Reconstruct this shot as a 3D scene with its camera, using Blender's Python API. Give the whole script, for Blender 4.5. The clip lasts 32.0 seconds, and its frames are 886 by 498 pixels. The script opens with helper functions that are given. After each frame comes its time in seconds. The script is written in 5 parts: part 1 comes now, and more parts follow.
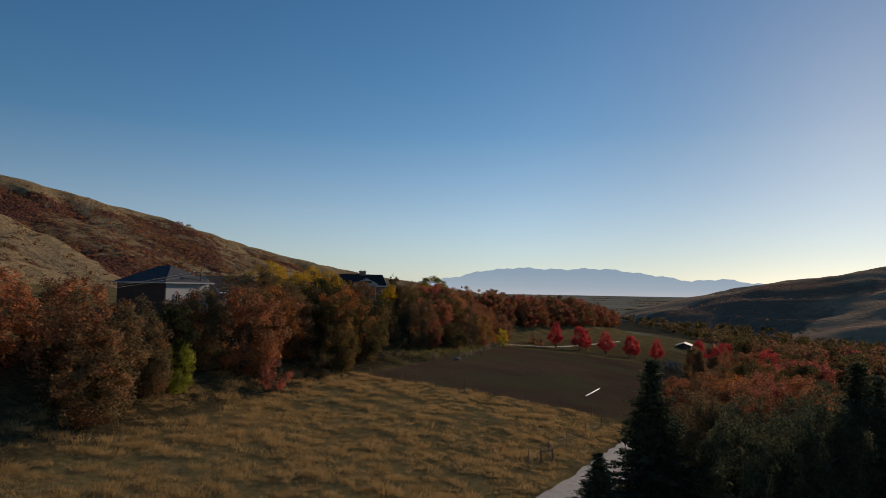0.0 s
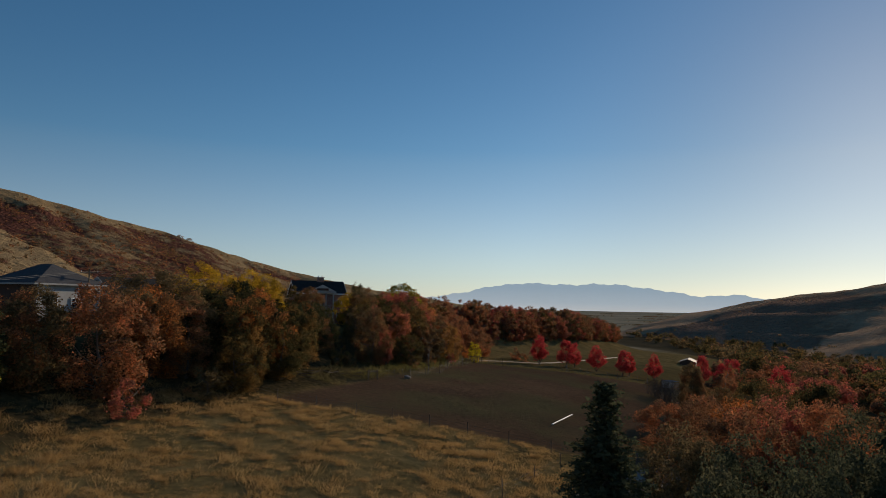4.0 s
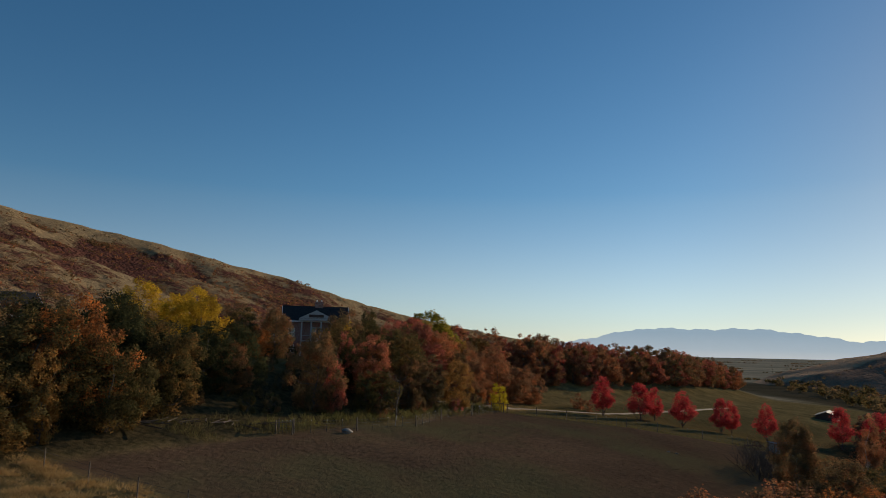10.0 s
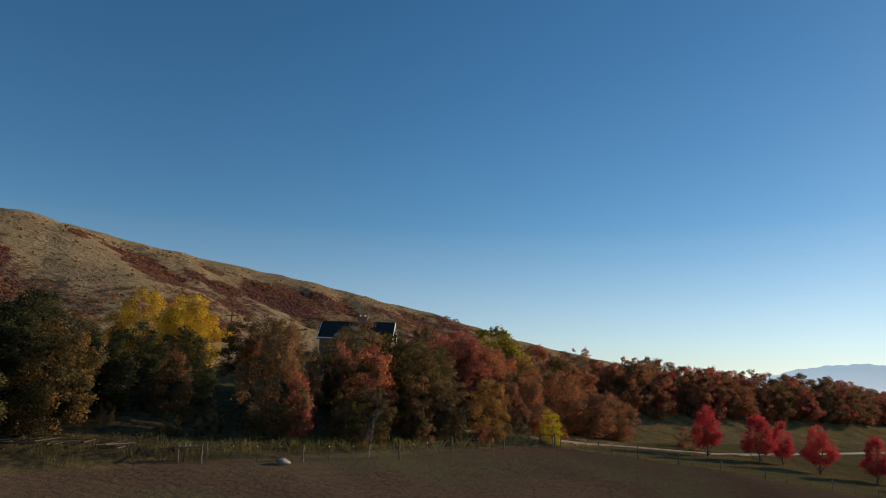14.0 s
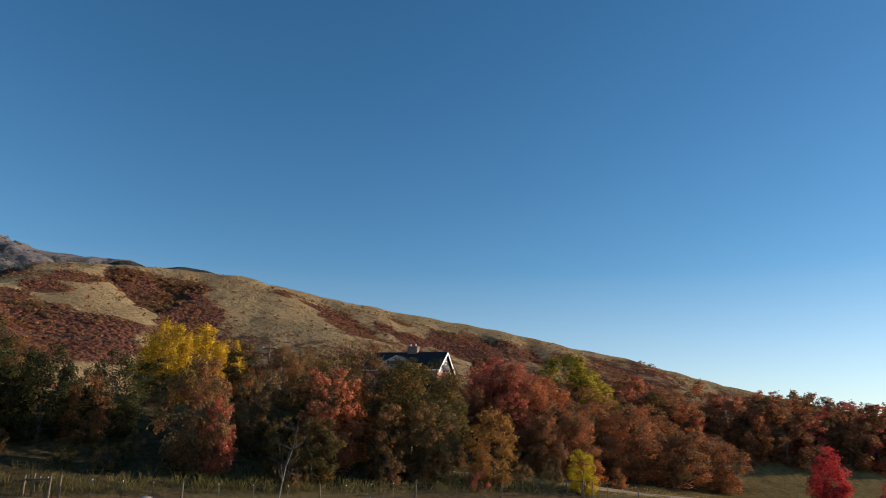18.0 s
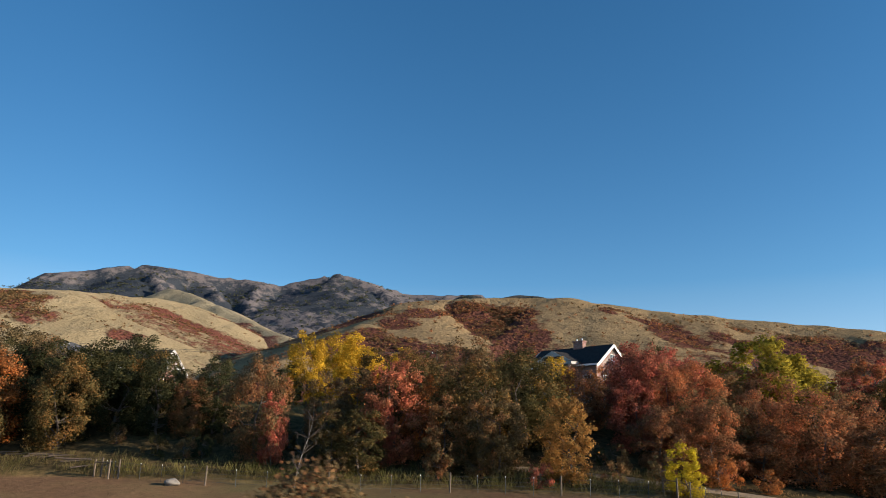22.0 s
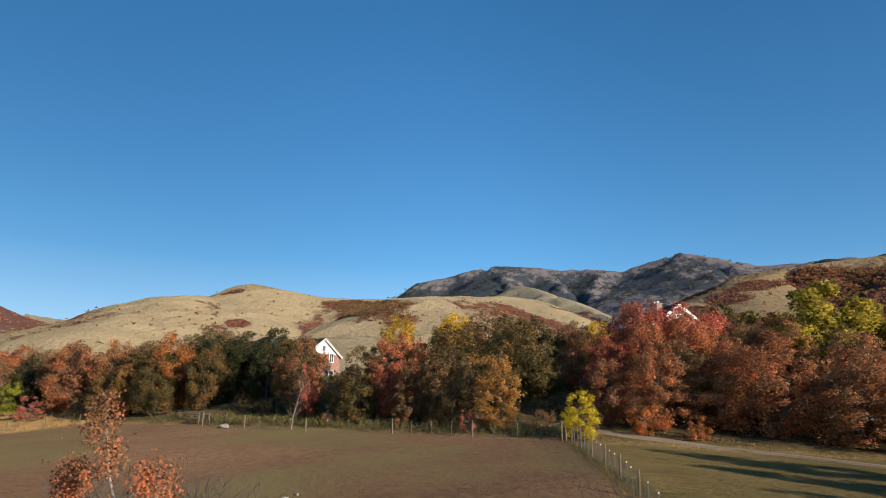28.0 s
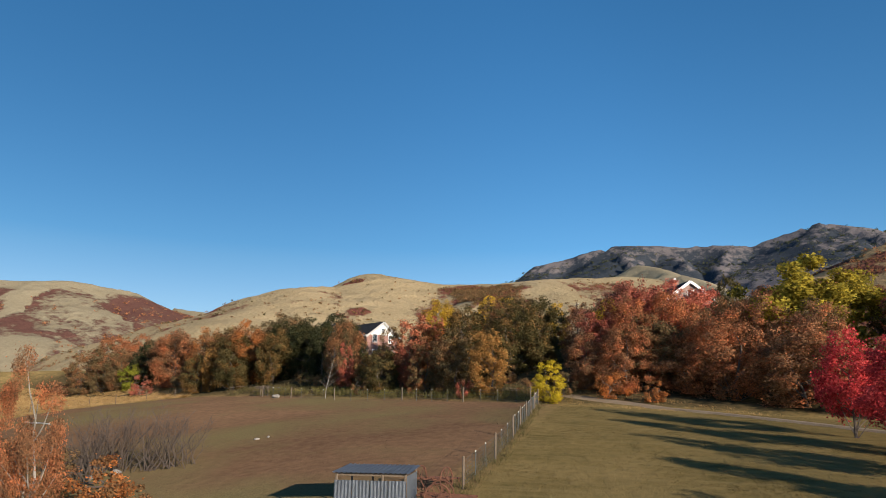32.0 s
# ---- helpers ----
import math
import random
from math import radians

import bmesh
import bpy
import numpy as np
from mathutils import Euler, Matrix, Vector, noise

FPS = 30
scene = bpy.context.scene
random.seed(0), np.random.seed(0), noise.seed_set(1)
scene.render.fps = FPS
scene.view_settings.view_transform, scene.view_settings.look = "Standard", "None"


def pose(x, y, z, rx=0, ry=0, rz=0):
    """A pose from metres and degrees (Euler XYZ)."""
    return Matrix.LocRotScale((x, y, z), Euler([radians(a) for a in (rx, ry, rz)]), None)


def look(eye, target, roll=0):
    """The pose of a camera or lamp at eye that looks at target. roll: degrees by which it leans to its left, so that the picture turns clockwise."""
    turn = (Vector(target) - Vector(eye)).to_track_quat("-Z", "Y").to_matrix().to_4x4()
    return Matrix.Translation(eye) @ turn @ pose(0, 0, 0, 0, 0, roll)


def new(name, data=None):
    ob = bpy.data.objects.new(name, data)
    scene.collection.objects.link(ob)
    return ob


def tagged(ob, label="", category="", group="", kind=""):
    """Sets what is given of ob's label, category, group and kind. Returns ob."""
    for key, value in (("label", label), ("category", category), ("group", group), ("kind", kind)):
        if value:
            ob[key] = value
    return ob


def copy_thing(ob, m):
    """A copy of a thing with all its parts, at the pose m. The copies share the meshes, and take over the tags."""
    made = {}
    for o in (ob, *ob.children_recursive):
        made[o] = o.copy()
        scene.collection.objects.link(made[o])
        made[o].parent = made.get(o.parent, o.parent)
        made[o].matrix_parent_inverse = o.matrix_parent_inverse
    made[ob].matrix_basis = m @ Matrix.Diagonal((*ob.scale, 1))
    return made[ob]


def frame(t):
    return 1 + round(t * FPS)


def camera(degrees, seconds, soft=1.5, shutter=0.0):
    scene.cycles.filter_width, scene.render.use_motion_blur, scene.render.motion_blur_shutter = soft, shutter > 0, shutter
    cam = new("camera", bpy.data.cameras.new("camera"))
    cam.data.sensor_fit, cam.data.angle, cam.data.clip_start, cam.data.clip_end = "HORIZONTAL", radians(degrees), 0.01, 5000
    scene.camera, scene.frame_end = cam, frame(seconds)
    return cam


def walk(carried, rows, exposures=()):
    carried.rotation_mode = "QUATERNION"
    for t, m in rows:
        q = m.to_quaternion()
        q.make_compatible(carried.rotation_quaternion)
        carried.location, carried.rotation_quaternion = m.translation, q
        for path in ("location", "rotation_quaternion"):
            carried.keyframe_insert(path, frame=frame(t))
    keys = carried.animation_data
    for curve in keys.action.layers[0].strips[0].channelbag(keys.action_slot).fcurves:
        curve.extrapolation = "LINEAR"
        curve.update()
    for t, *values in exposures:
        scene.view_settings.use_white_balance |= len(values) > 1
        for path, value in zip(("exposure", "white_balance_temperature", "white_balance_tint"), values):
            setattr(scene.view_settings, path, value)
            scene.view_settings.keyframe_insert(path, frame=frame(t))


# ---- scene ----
cam = camera(65.4, 32.0, soft=0.5, shutter=0.4)
PATH = [
    (0, (-14.821, -29.282, 24.778), (-14.729, -27.287, 24.894), 1.0),
    (0.5, (-14.024, -27.168, 24.658), (-13.918, -25.174, 24.777), 1.0),
    (1, (-13.226, -25.054, 24.538), (-13.115, -23.061, 24.663), 1.0),
    (1.5, (-11.949, -22.778, 24.38), (-11.84, -20.785, 24.508), 1.0),
    (2, (-10.672, -20.502, 24.221), (-10.562, -18.51, 24.354), 1.0),
    (2.5, (-9.123, -18.014, 24.017), (-9.016, -16.022, 24.156), 1.0),
    (3, (-7.575, -15.526, 23.813), (-7.478, -13.533, 23.957), 1.0),
    (3.5, (-5.943, -12.708, 23.567), (-5.861, -10.715, 23.719), 1.0),
    (5.5, (0.642, -1.192, 22.542), (0.651, 0.799, 22.731), 1.1),
    (6, (2.227, 1.646, 22.408), (2.218, 3.636, 22.607), 1.1),
    (6.5, (3.822, 4.509, 22.312), (3.759, 6.497, 22.522), 1.15),
    (7, (5.416, 7.372, 22.217), (5.296, 9.357, 22.433), 1.2),
    (7.5, (6.966, 10.421, 21.939), (6.831, 12.404, 22.166), 1.25),
    (8, (8.515, 13.471, 21.662), (8.348, 15.45, 21.899), 1.3),
    (8.5, (10.149, 16.477, 21.471), (9.94, 18.45, 21.719), 1.3),
    (9, (11.782, 19.482, 21.279), (11.556, 21.452, 21.54), 1.3),
    (9.5, (13.372, 22.362, 21.084), (13.123, 24.328, 21.357), 1.2),
    (10, (14.962, 25.242, 20.889), (14.659, 27.198, 21.175), 1.1),
    (10.5, (16.499, 28.199, 20.733), (16.122, 30.14, 21.029), 1.15),
    (11, (18.036, 31.155, 20.576), (17.601, 33.084, 20.879), 1.2),
    (11.5, (19.563, 34.047, 20.204), (19.07, 35.96, 20.519), 1.25),
    (12, (21.09, 36.94, 19.833), (20.576, 38.845, 20.161), 1.3),
    (12.5, (22.535, 39.899, 19.506), (21.982, 41.79, 19.848), 1.3),
    (13, (23.981, 42.858, 19.18), (23.334, 44.716, 19.539), 1.3),
    (13.5, (25.655, 45.638, 18.941), (24.955, 47.474, 19.313), 1.3),
    (15.5, (32.382, 56.719, 17.687), (31.504, 58.465, 18.111), 1.4),
    (16, (34.068, 59.618, 17.516), (33.128, 61.325, 17.967), 1.4),
    (16.5, (35.546, 62.395, 17.398), (34.548, 64.065, 17.866), 1.4),
    (17, (37.023, 65.173, 17.28), (35.967, 66.802, 17.759), 1.4),
    (17.5, (38.642, 68.074, 17.261), (37.522, 69.657, 17.751), 1.4),
    (18, (40.26, 70.975, 17.242), (39.048, 72.483, 17.748), 1.4),
    (18.5, (41.782, 73.884, 17.155), (40.486, 75.317, 17.673), 1.35),
    (19, (43.304, 76.793, 17.068), (41.925, 78.146, 17.588), 1.3),
    (19.5, (44.862, 79.758, 16.868), (43.401, 81.02, 17.392), 1.25),
    (20, (46.42, 82.724, 16.668), (44.882, 83.888, 17.196), 1.2),
    (20.5, (47.931, 85.625, 16.357), (46.323, 86.689, 16.891), 1.2),
    (21, (49.441, 88.526, 16.046), (47.773, 89.49, 16.584), 1.2),
    (21.5, (50.931, 91.536, 15.687), (49.201, 92.383, 16.227), 1.1),
    (22, (52.42, 94.547, 15.328), (50.645, 95.292, 15.869), 1.0),
    (22.5, (53.811, 97.519, 14.964), (52.0, 98.174, 15.505), 1.05),
    (23, (55.202, 100.492, 14.6), (53.362, 101.06, 15.141), 1.1),
    (23.5, (56.62, 103.422, 14.307), (54.757, 103.908, 14.847), 1.05),
    (24, (58.038, 106.351, 14.014), (56.155, 106.757, 14.554), 1.0),
    (24.5, (59.483, 109.269, 13.824), (57.581, 109.583, 14.36), 1.0),
    (25, (60.927, 112.186, 13.634), (59.012, 112.407, 14.166), 1.0),
    (25.5, (62.394, 115.071, 13.491), (60.469, 115.203, 14.016), 0.95),
    (26, (63.861, 117.956, 13.348), (61.929, 117.997, 13.863), 0.9),
    (26.5, (65.289, 120.932, 13.179), (63.355, 120.886, 13.685), 0.8),
    (28.5, (70.504, 131.631, 12.588), (68.581, 131.373, 13.072), 0.7),
    (29, (71.64, 133.801, 12.499), (69.723, 133.484, 12.974), 0.7),
    (29.5, (72.555, 135.75, 12.354), (70.644, 135.386, 12.82), 0.7),
    (30, (73.47, 137.698, 12.209), (71.562, 137.307, 12.667), 0.7),
    (30.5, (74.396, 139.355, 11.913), (72.494, 138.937, 12.367), 0.6),
    (31, (75.322, 141.012, 11.617), (73.43, 140.55, 12.068), 0.5),
    (31.5, (75.87, 142.518, 11.36), (73.986, 142.016, 11.808), 0.6),
    (32, (76.544, 143.866, 11.083), (74.672, 143.32, 11.527), 0.5),
]
walk(cam, [(t, look(eye, target, roll)) for t, eye, target, roll in PATH], [(0, -0.44, 6850, 14), (6, -0.44, 7150, 11), (13, -0.1, 6850, 10), (19, 0.42, 6850, 10), (25, 0.66, 6400, 9), (32, 0.52, 6400, 9)])

# ---- light ----
SUN_TURN, SUN_RISE = radians(37), radians(14)
world = bpy.data.worlds.new("sky")
scene.world = world
world.use_nodes = True
wn = world.node_tree.nodes
sky = wn.new("ShaderNodeTexSky")
sky.sky_type = "NISHITA"
sky.sun_disc = False
sky.sun_elevation, sky.sun_rotation = SUN_RISE, SUN_TURN
sky.altitude, sky.air_density, sky.dust_density, sky.ozone_density = 1500, 1.0, 0.35, 2.2
tint = wn.new("ShaderNodeHueSaturation")
tint.inputs["Hue"].default_value = 0.498
up = wn.new("ShaderNodeSeparateXYZ")
world.node_tree.links.new(wn.new("ShaderNodeTexCoord").outputs["Generated"], up.inputs[0])
haze = wn.new("ShaderNodeMapRange")
for key, value in ((1, 0.0), (2, 0.22), (3, 0.72), (4, 1.26)):
    haze.inputs[key].default_value = value
world.node_tree.links.new(up.outputs[2], haze.inputs[0])
world.node_tree.links.new(haze.outputs[0], tint.inputs["Saturation"])
cool = wn.new("ShaderNodeMix")
cool.data_type, cool.blend_type = "RGBA", "MULTIPLY"
low_sky = wn.new("ShaderNodeMapRange")
for key, value in ((1, 0.0), (2, 0.20), (3, 1.0), (4, 0.0)):
    low_sky.inputs[key].default_value = value
world.node_tree.links.new(up.outputs[2], low_sky.inputs[0])
world.node_tree.links.new(low_sky.outputs[0], cool.inputs[0])
world.node_tree.links.new(sky.outputs[0], cool.inputs[6])
cool.inputs[7].default_value = (0.76, 0.88, 1.06, 1)
world.node_tree.links.new(cool.outputs[2], tint.inputs["Color"])
# the sides towards and away from the sun are no brighter than the rest
far_side = wn.new("ShaderNodeVectorMath")
far_side.operation = "DOT_PRODUCT"
world.node_tree.links.new(up.inputs[0].links[0].from_socket, far_side.inputs[0])
far_side.inputs[1].default_value = (-math.sin(SUN_TURN), -math.cos(SUN_TURN), 0)
even = wn.new("ShaderNodeValToRGB")
even.color_ramp.interpolation = "EASE"
for k, (at, v) in enumerate(((0.0, 0.78), (0.07, 0.95), (0.3, 0.96), (0.775, 1.0), (1.0, 0.62))):
    stop = even.color_ramp.elements[k] if k < 2 else even.color_ramp.elements.new(at)
    stop.position, stop.color = at, (v, v, v, 1)
share = wn.new("ShaderNodeMapRange")
for key, value in ((1, -1.0), (2, 1.0), (3, 0.0), (4, 1.0)):
    share.inputs[key].default_value = value
world.node_tree.links.new(far_side.outputs["Value"], share.inputs[0])
world.node_tree.links.new(share.outputs[0], even.inputs[0])
dim = wn.new("ShaderNodeVectorMath")
dim.operation = "SCALE"
world.node_tree.links.new(tint.outputs[0], dim.inputs[0])
world.node_tree.links.new(even.outputs[0], dim.inputs["Scale"])
world.node_tree.links.new(dim.outputs[0], wn["Background"].inputs[0])
wn["Background"].inputs[1].default_value = 0.12
sun = new("sun", bpy.data.lights.new("sun", "SUN"))
sun.data.energy, sun.data.angle, sun.data.color = 5.0, radians(0.53), (1.0, 0.86, 0.70)
TO_SUN = Vector((math.sin(SUN_TURN) * math.cos(SUN_RISE), math.cos(SUN_TURN) * math.cos(SUN_RISE), math.sin(SUN_RISE)))
sun.matrix_world = look(TO_SUN * 100, (0, 0, 0))


# ---- materials ----
class Nodes:
    """A short way to write node trees."""

    def __init__(self, name):
        self.mat = bpy.data.materials.new(name)
        self.mat.use_nodes = True
        self.tree = self.mat.node_tree
        self.bsdf = self.tree.nodes["Principled BSDF"]

    def add(self, kind, out=0, given=None, **values):
        n = self.tree.nodes.new(kind)
        for k, v in values.items():
            setattr(n, k, v)
        for k, v in (given or {}).items():
            if isinstance(v, bpy.types.NodeSocket):
                self.tree.links.new(v, n.inputs[k])
            else:
                n.inputs[k].default_value = v
        return n.outputs[out]

    def put(self, key, v):
        if isinstance(v, bpy.types.NodeSocket):
            self.tree.links.new(v, self.bsdf.inputs[key])
        else:
            self.bsdf.inputs[key].default_value = v

    def place(self):
        return self.add("ShaderNodeTexCoord", "Object")

    def noise(self, scale, detail=4, vector=None, rough=0.55, stretch=None):
        vector = vector or self.place()
        if stretch:
            vector = self.add("ShaderNodeVectorMath", operation="MULTIPLY", given={0: vector, 1: stretch})
        return self.add("ShaderNodeTexNoise", "Fac", given={"Vector": vector, "Scale": scale, "Detail": detail, "Roughness": rough})

    def ramp(self, fac, *stops):
        n = self.tree.nodes.new("ShaderNodeValToRGB")
        self.tree.links.new(fac, n.inputs[0])
        e = n.color_ramp.elements
        while len(e) < len(stops):
            e.new(0.5)
        for one, (at, colour) in zip(e, stops):
            one.position = at
            one.color = (*colour, 1) if len(colour) == 3 else colour
        return n.outputs[0]

    def mix(self, fac, a, b, blend="MIX"):
        n = self.tree.nodes.new("ShaderNodeMix")
        n.data_type, n.blend_type = "RGBA", blend
        for key, v in ((0, fac), (6, a), (7, b)):
            if isinstance(v, bpy.types.NodeSocket):
                self.tree.links.new(v, n.inputs[key])
            else:
                n.inputs[key].default_value = v if key == 0 else (*v, 1)
        return n.outputs[2]

    def level(self, v, a, b, c=0.0, d=1.0):
        return self.add("ShaderNodeMapRange", given={0: v, 1: a, 2: b, 3: c, 4: d})

    def maths(self, op, a, b=0.0):
        return self.add("ShaderNodeMath", operation=op, given={0: a, 1: b})

    def attr(self, name):
        return self.add("ShaderNodeAttribute", "Fac", attribute_name=name)

    def bump(self, height, distance=0.05, strength=1.0):
        self.put("Normal", self.add("ShaderNodeBump", given={"Height": height, "Distance": distance, "Strength": strength}))


def plain_material(name, colour, rough=0.8, metal=0.0, scale=3.0, vary=0.25, bump=0.01, gloss=0.5):
    m = Nodes(name)
    m.put("Specular IOR Level", gloss)
    fine, broad = m.noise(scale * 8), m.noise(scale)
    both = m.maths("MULTIPLY", m.maths("ADD", fine, broad), 0.5)
    dark = tuple(c * (1 - vary) for c in colour)
    light = tuple(min(1, c * (1 + vary)) for c in colour)
    m.put("Base Color", m.ramp(both, (0.35, dark), (0.65, light)))
    m.put("Roughness", m.level(fine, 0.3, 0.7, max(0.05, rough - 0.1), min(1, rough + 0.1)))
    m.put("Metallic", metal)
    if bump:
        m.bump(fine, bump)
    return m.mat


def leaf_material(name, main, second, third, share=0.5):
    """Leaves in three tints: one by one, and clump by clump."""
    m = Nodes(name)
    main, second, third = (tuple(min(0.8, 1.42 * c) for c in one) for one in (main, second, third))
    m.put("Specular IOR Level", 0.0)
    m.put("Diffuse Roughness", 0.4)
    one = m.add("ShaderNodeNewGeometry", "Random Per Island")
    clump = m.noise(0.55, 2)
    tree = m.add("ShaderNodeObjectInfo", "Random")
    where = m.maths("ADD", m.maths("MULTIPLY", one, 0.35), m.level(clump, 0.3, 0.7, 0.0, 0.65))
    where = m.maths("ADD", where, m.level(tree, 0, 1, -0.14, 0.14))
    colour = m.ramp(where, (share - 0.3, main), (share + 0.05, second), (share + 0.33, third))
    shade = m.level(m.add("ShaderNodeNewGeometry", "Random Per Island"), 0, 1, 0.62, 1.38)
    m.put("Base Color", m.mix(1.0, colour, m.add("ShaderNodeCombineColor", given={0: shade, 1: shade, 2: shade}), "MULTIPLY"))
    m.put("Roughness", 0.65)
    diff = m.add("ShaderNodeBsdfTranslucent", given={"Color": colour})
    both = m.add("ShaderNodeMixShader", given={0: 0.38, 1: m.bsdf.outputs[0], 2: diff})
    m.tree.links.new(both, m.tree.nodes["Material Output"].inputs[0])
    return m.mat


LEAF = {
    "rust": leaf_material("rust_leaves", (0.17, 0.10, 0.055), (0.25, 0.115, 0.056), (0.40, 0.14, 0.06)),
    "brown": leaf_material("brown_leaves", (0.115, 0.088, 0.045), (0.16, 0.105, 0.05), (0.26, 0.11, 0.05)),
    "olive": leaf_material("olive_leaves", (0.062, 0.056, 0.023), (0.098, 0.076, 0.031), (0.189, 0.102, 0.034)),
    "green": leaf_material("dark_green_leaves", (0.034, 0.037, 0.019), (0.048, 0.050, 0.022), (0.076, 0.064, 0.027)),
    "orange": leaf_material("orange_leaves", (0.15, 0.085, 0.04), (0.28, 0.11, 0.038), (0.42, 0.145, 0.04)),
    "red": leaf_material("red_leaves", (0.21, 0.095, 0.06), (0.33, 0.10, 0.065), (0.48, 0.13, 0.085)),
    "pink": leaf_material("rose_red_leaves", (0.22, 0.11, 0.055), (0.42, 0.14, 0.075), (0.50, 0.17, 0.09)),
    "crimson": leaf_material("crimson_leaves", (0.30, 0.04, 0.04), (0.42, 0.05, 0.052), (0.48, 0.085, 0.075)),
    "amber": leaf_material("amber_leaves", (0.22, 0.13, 0.04), (0.32, 0.16, 0.05), (0.20, 0.14, 0.05)),
    "gold": leaf_material("golden_leaves", (0.25, 0.155, 0.024), (0.42, 0.265, 0.026), (0.54, 0.345, 0.034)),
    "yellow": leaf_material("bright_yellow_leaves", (0.34, 0.26, 0.028), (0.48, 0.37, 0.028), (0.28, 0.25, 0.034)),
    "cotton": leaf_material("yellow_green_leaves", (0.13, 0.11, 0.022), (0.23, 0.18, 0.027), (0.33, 0.255, 0.034)),
    "lime": leaf_material("lime_green_leaves", (0.14, 0.15, 0.025), (0.22, 0.22, 0.03), (0.30, 0.27, 0.035)),
    "spruce": leaf_material("spruce_needles", (0.050, 0.058, 0.034), (0.068, 0.074, 0.042), (0.09, 0.085, 0.048)),
}
BARK = plain_material("bark", (0.13, 0.10, 0.08), 0.9, scale=2.5, vary=0.4, bump=0.03)
PALE_BARK = plain_material("pale_bark", (0.34, 0.30, 0.25), 0.85, scale=2.0, vary=0.3, bump=0.02)


def ground_material():
    m = Nodes("ground_soil_and_grass")
    p = m.place()
    fine, mid, broad, wide = m.noise(9, 5, p), m.noise(1.6, 5, p), m.noise(0.22, 4, p), m.noise(0.05, 4, p)
    dry = m.ramp(m.maths("ADD", m.maths("MULTIPLY", mid, 0.5), m.maths("MULTIPLY", broad, 0.5)), (0.36, (0.12, 0.092, 0.038)), (0.5, (0.21, 0.148, 0.06)), (0.66, (0.32, 0.22, 0.09)))
    soil = m.ramp(m.maths("ADD", m.maths("MULTIPLY", mid, 0.45), m.maths("MULTIPLY", wide, 0.55)), (0.36, (0.10, 0.060, 0.036)), (0.5, (0.137, 0.082, 0.048)), (0.64, (0.18, 0.107, 0.062)))
    olive = m.ramp(fine, (0.3, (0.105, 0.084, 0.040)), (0.7, (0.16, 0.124, 0.06)))
    soil = m.mix(m.level(m.noise(0.06, 5, p), 0.44, 0.62), soil, olive)
    soil = m.mix(m.level(m.noise(2.7, 6, p, 0.7), 0.66, 0.76, 0, 0.6), soil, (0.08, 0.06, 0.045))
    lawn = m.ramp(m.maths("ADD", m.maths("MULTIPLY", mid, 0.4), m.maths("MULTIPLY", broad, 0.6)), (0.35, (0.08, 0.064, 0.024)), (0.5, (0.135, 0.098, 0.038)), (0.66, (0.185, 0.132, 0.056)))
    streak = m.noise(1.1, 3, p, 0.5, (1.5, 0.1, 1))
    lawn = m.mix(m.level(streak, 0.42, 0.62, 0, 0.5), lawn, (0.175, 0.13, 0.057))
    lawn = m.mix(m.level(fine, 0.3, 0.7, 0, 0.45), lawn, (0.17, 0.126, 0.054))
    # leaf litter, darkened further to put the trees' shade into its colour
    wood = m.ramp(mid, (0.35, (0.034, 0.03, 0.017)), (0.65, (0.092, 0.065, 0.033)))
    plain = m.ramp(m.noise(0.011, 5, p, 0.6, (0.14, 1, 1)), (0.36, (0.17, 0.16, 0.10)), (0.45, (0.33, 0.27, 0.18)), (0.52, (0.48, 0.38, 0.25)), (0.58, (0.22, 0.20, 0.13)), (0.66, (0.36, 0.29, 0.2)))
    c = m.mix(m.attr("plain"), dry, plain)
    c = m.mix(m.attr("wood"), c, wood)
    c = m.mix(m.attr("lawn"), c, lawn)
    c = m.mix(m.attr("soil"), c, soil)
    m.put("Base Color", c)
    m.put("Roughness", 0.95)
    m.put("Specular IOR Level", 0.0)
    m.put("Diffuse Roughness", 0.45)
    m.bump(m.maths("ADD", mid, m.maths("MULTIPLY", fine, 0.4)), 0.11, 1.0)
    return m.mat


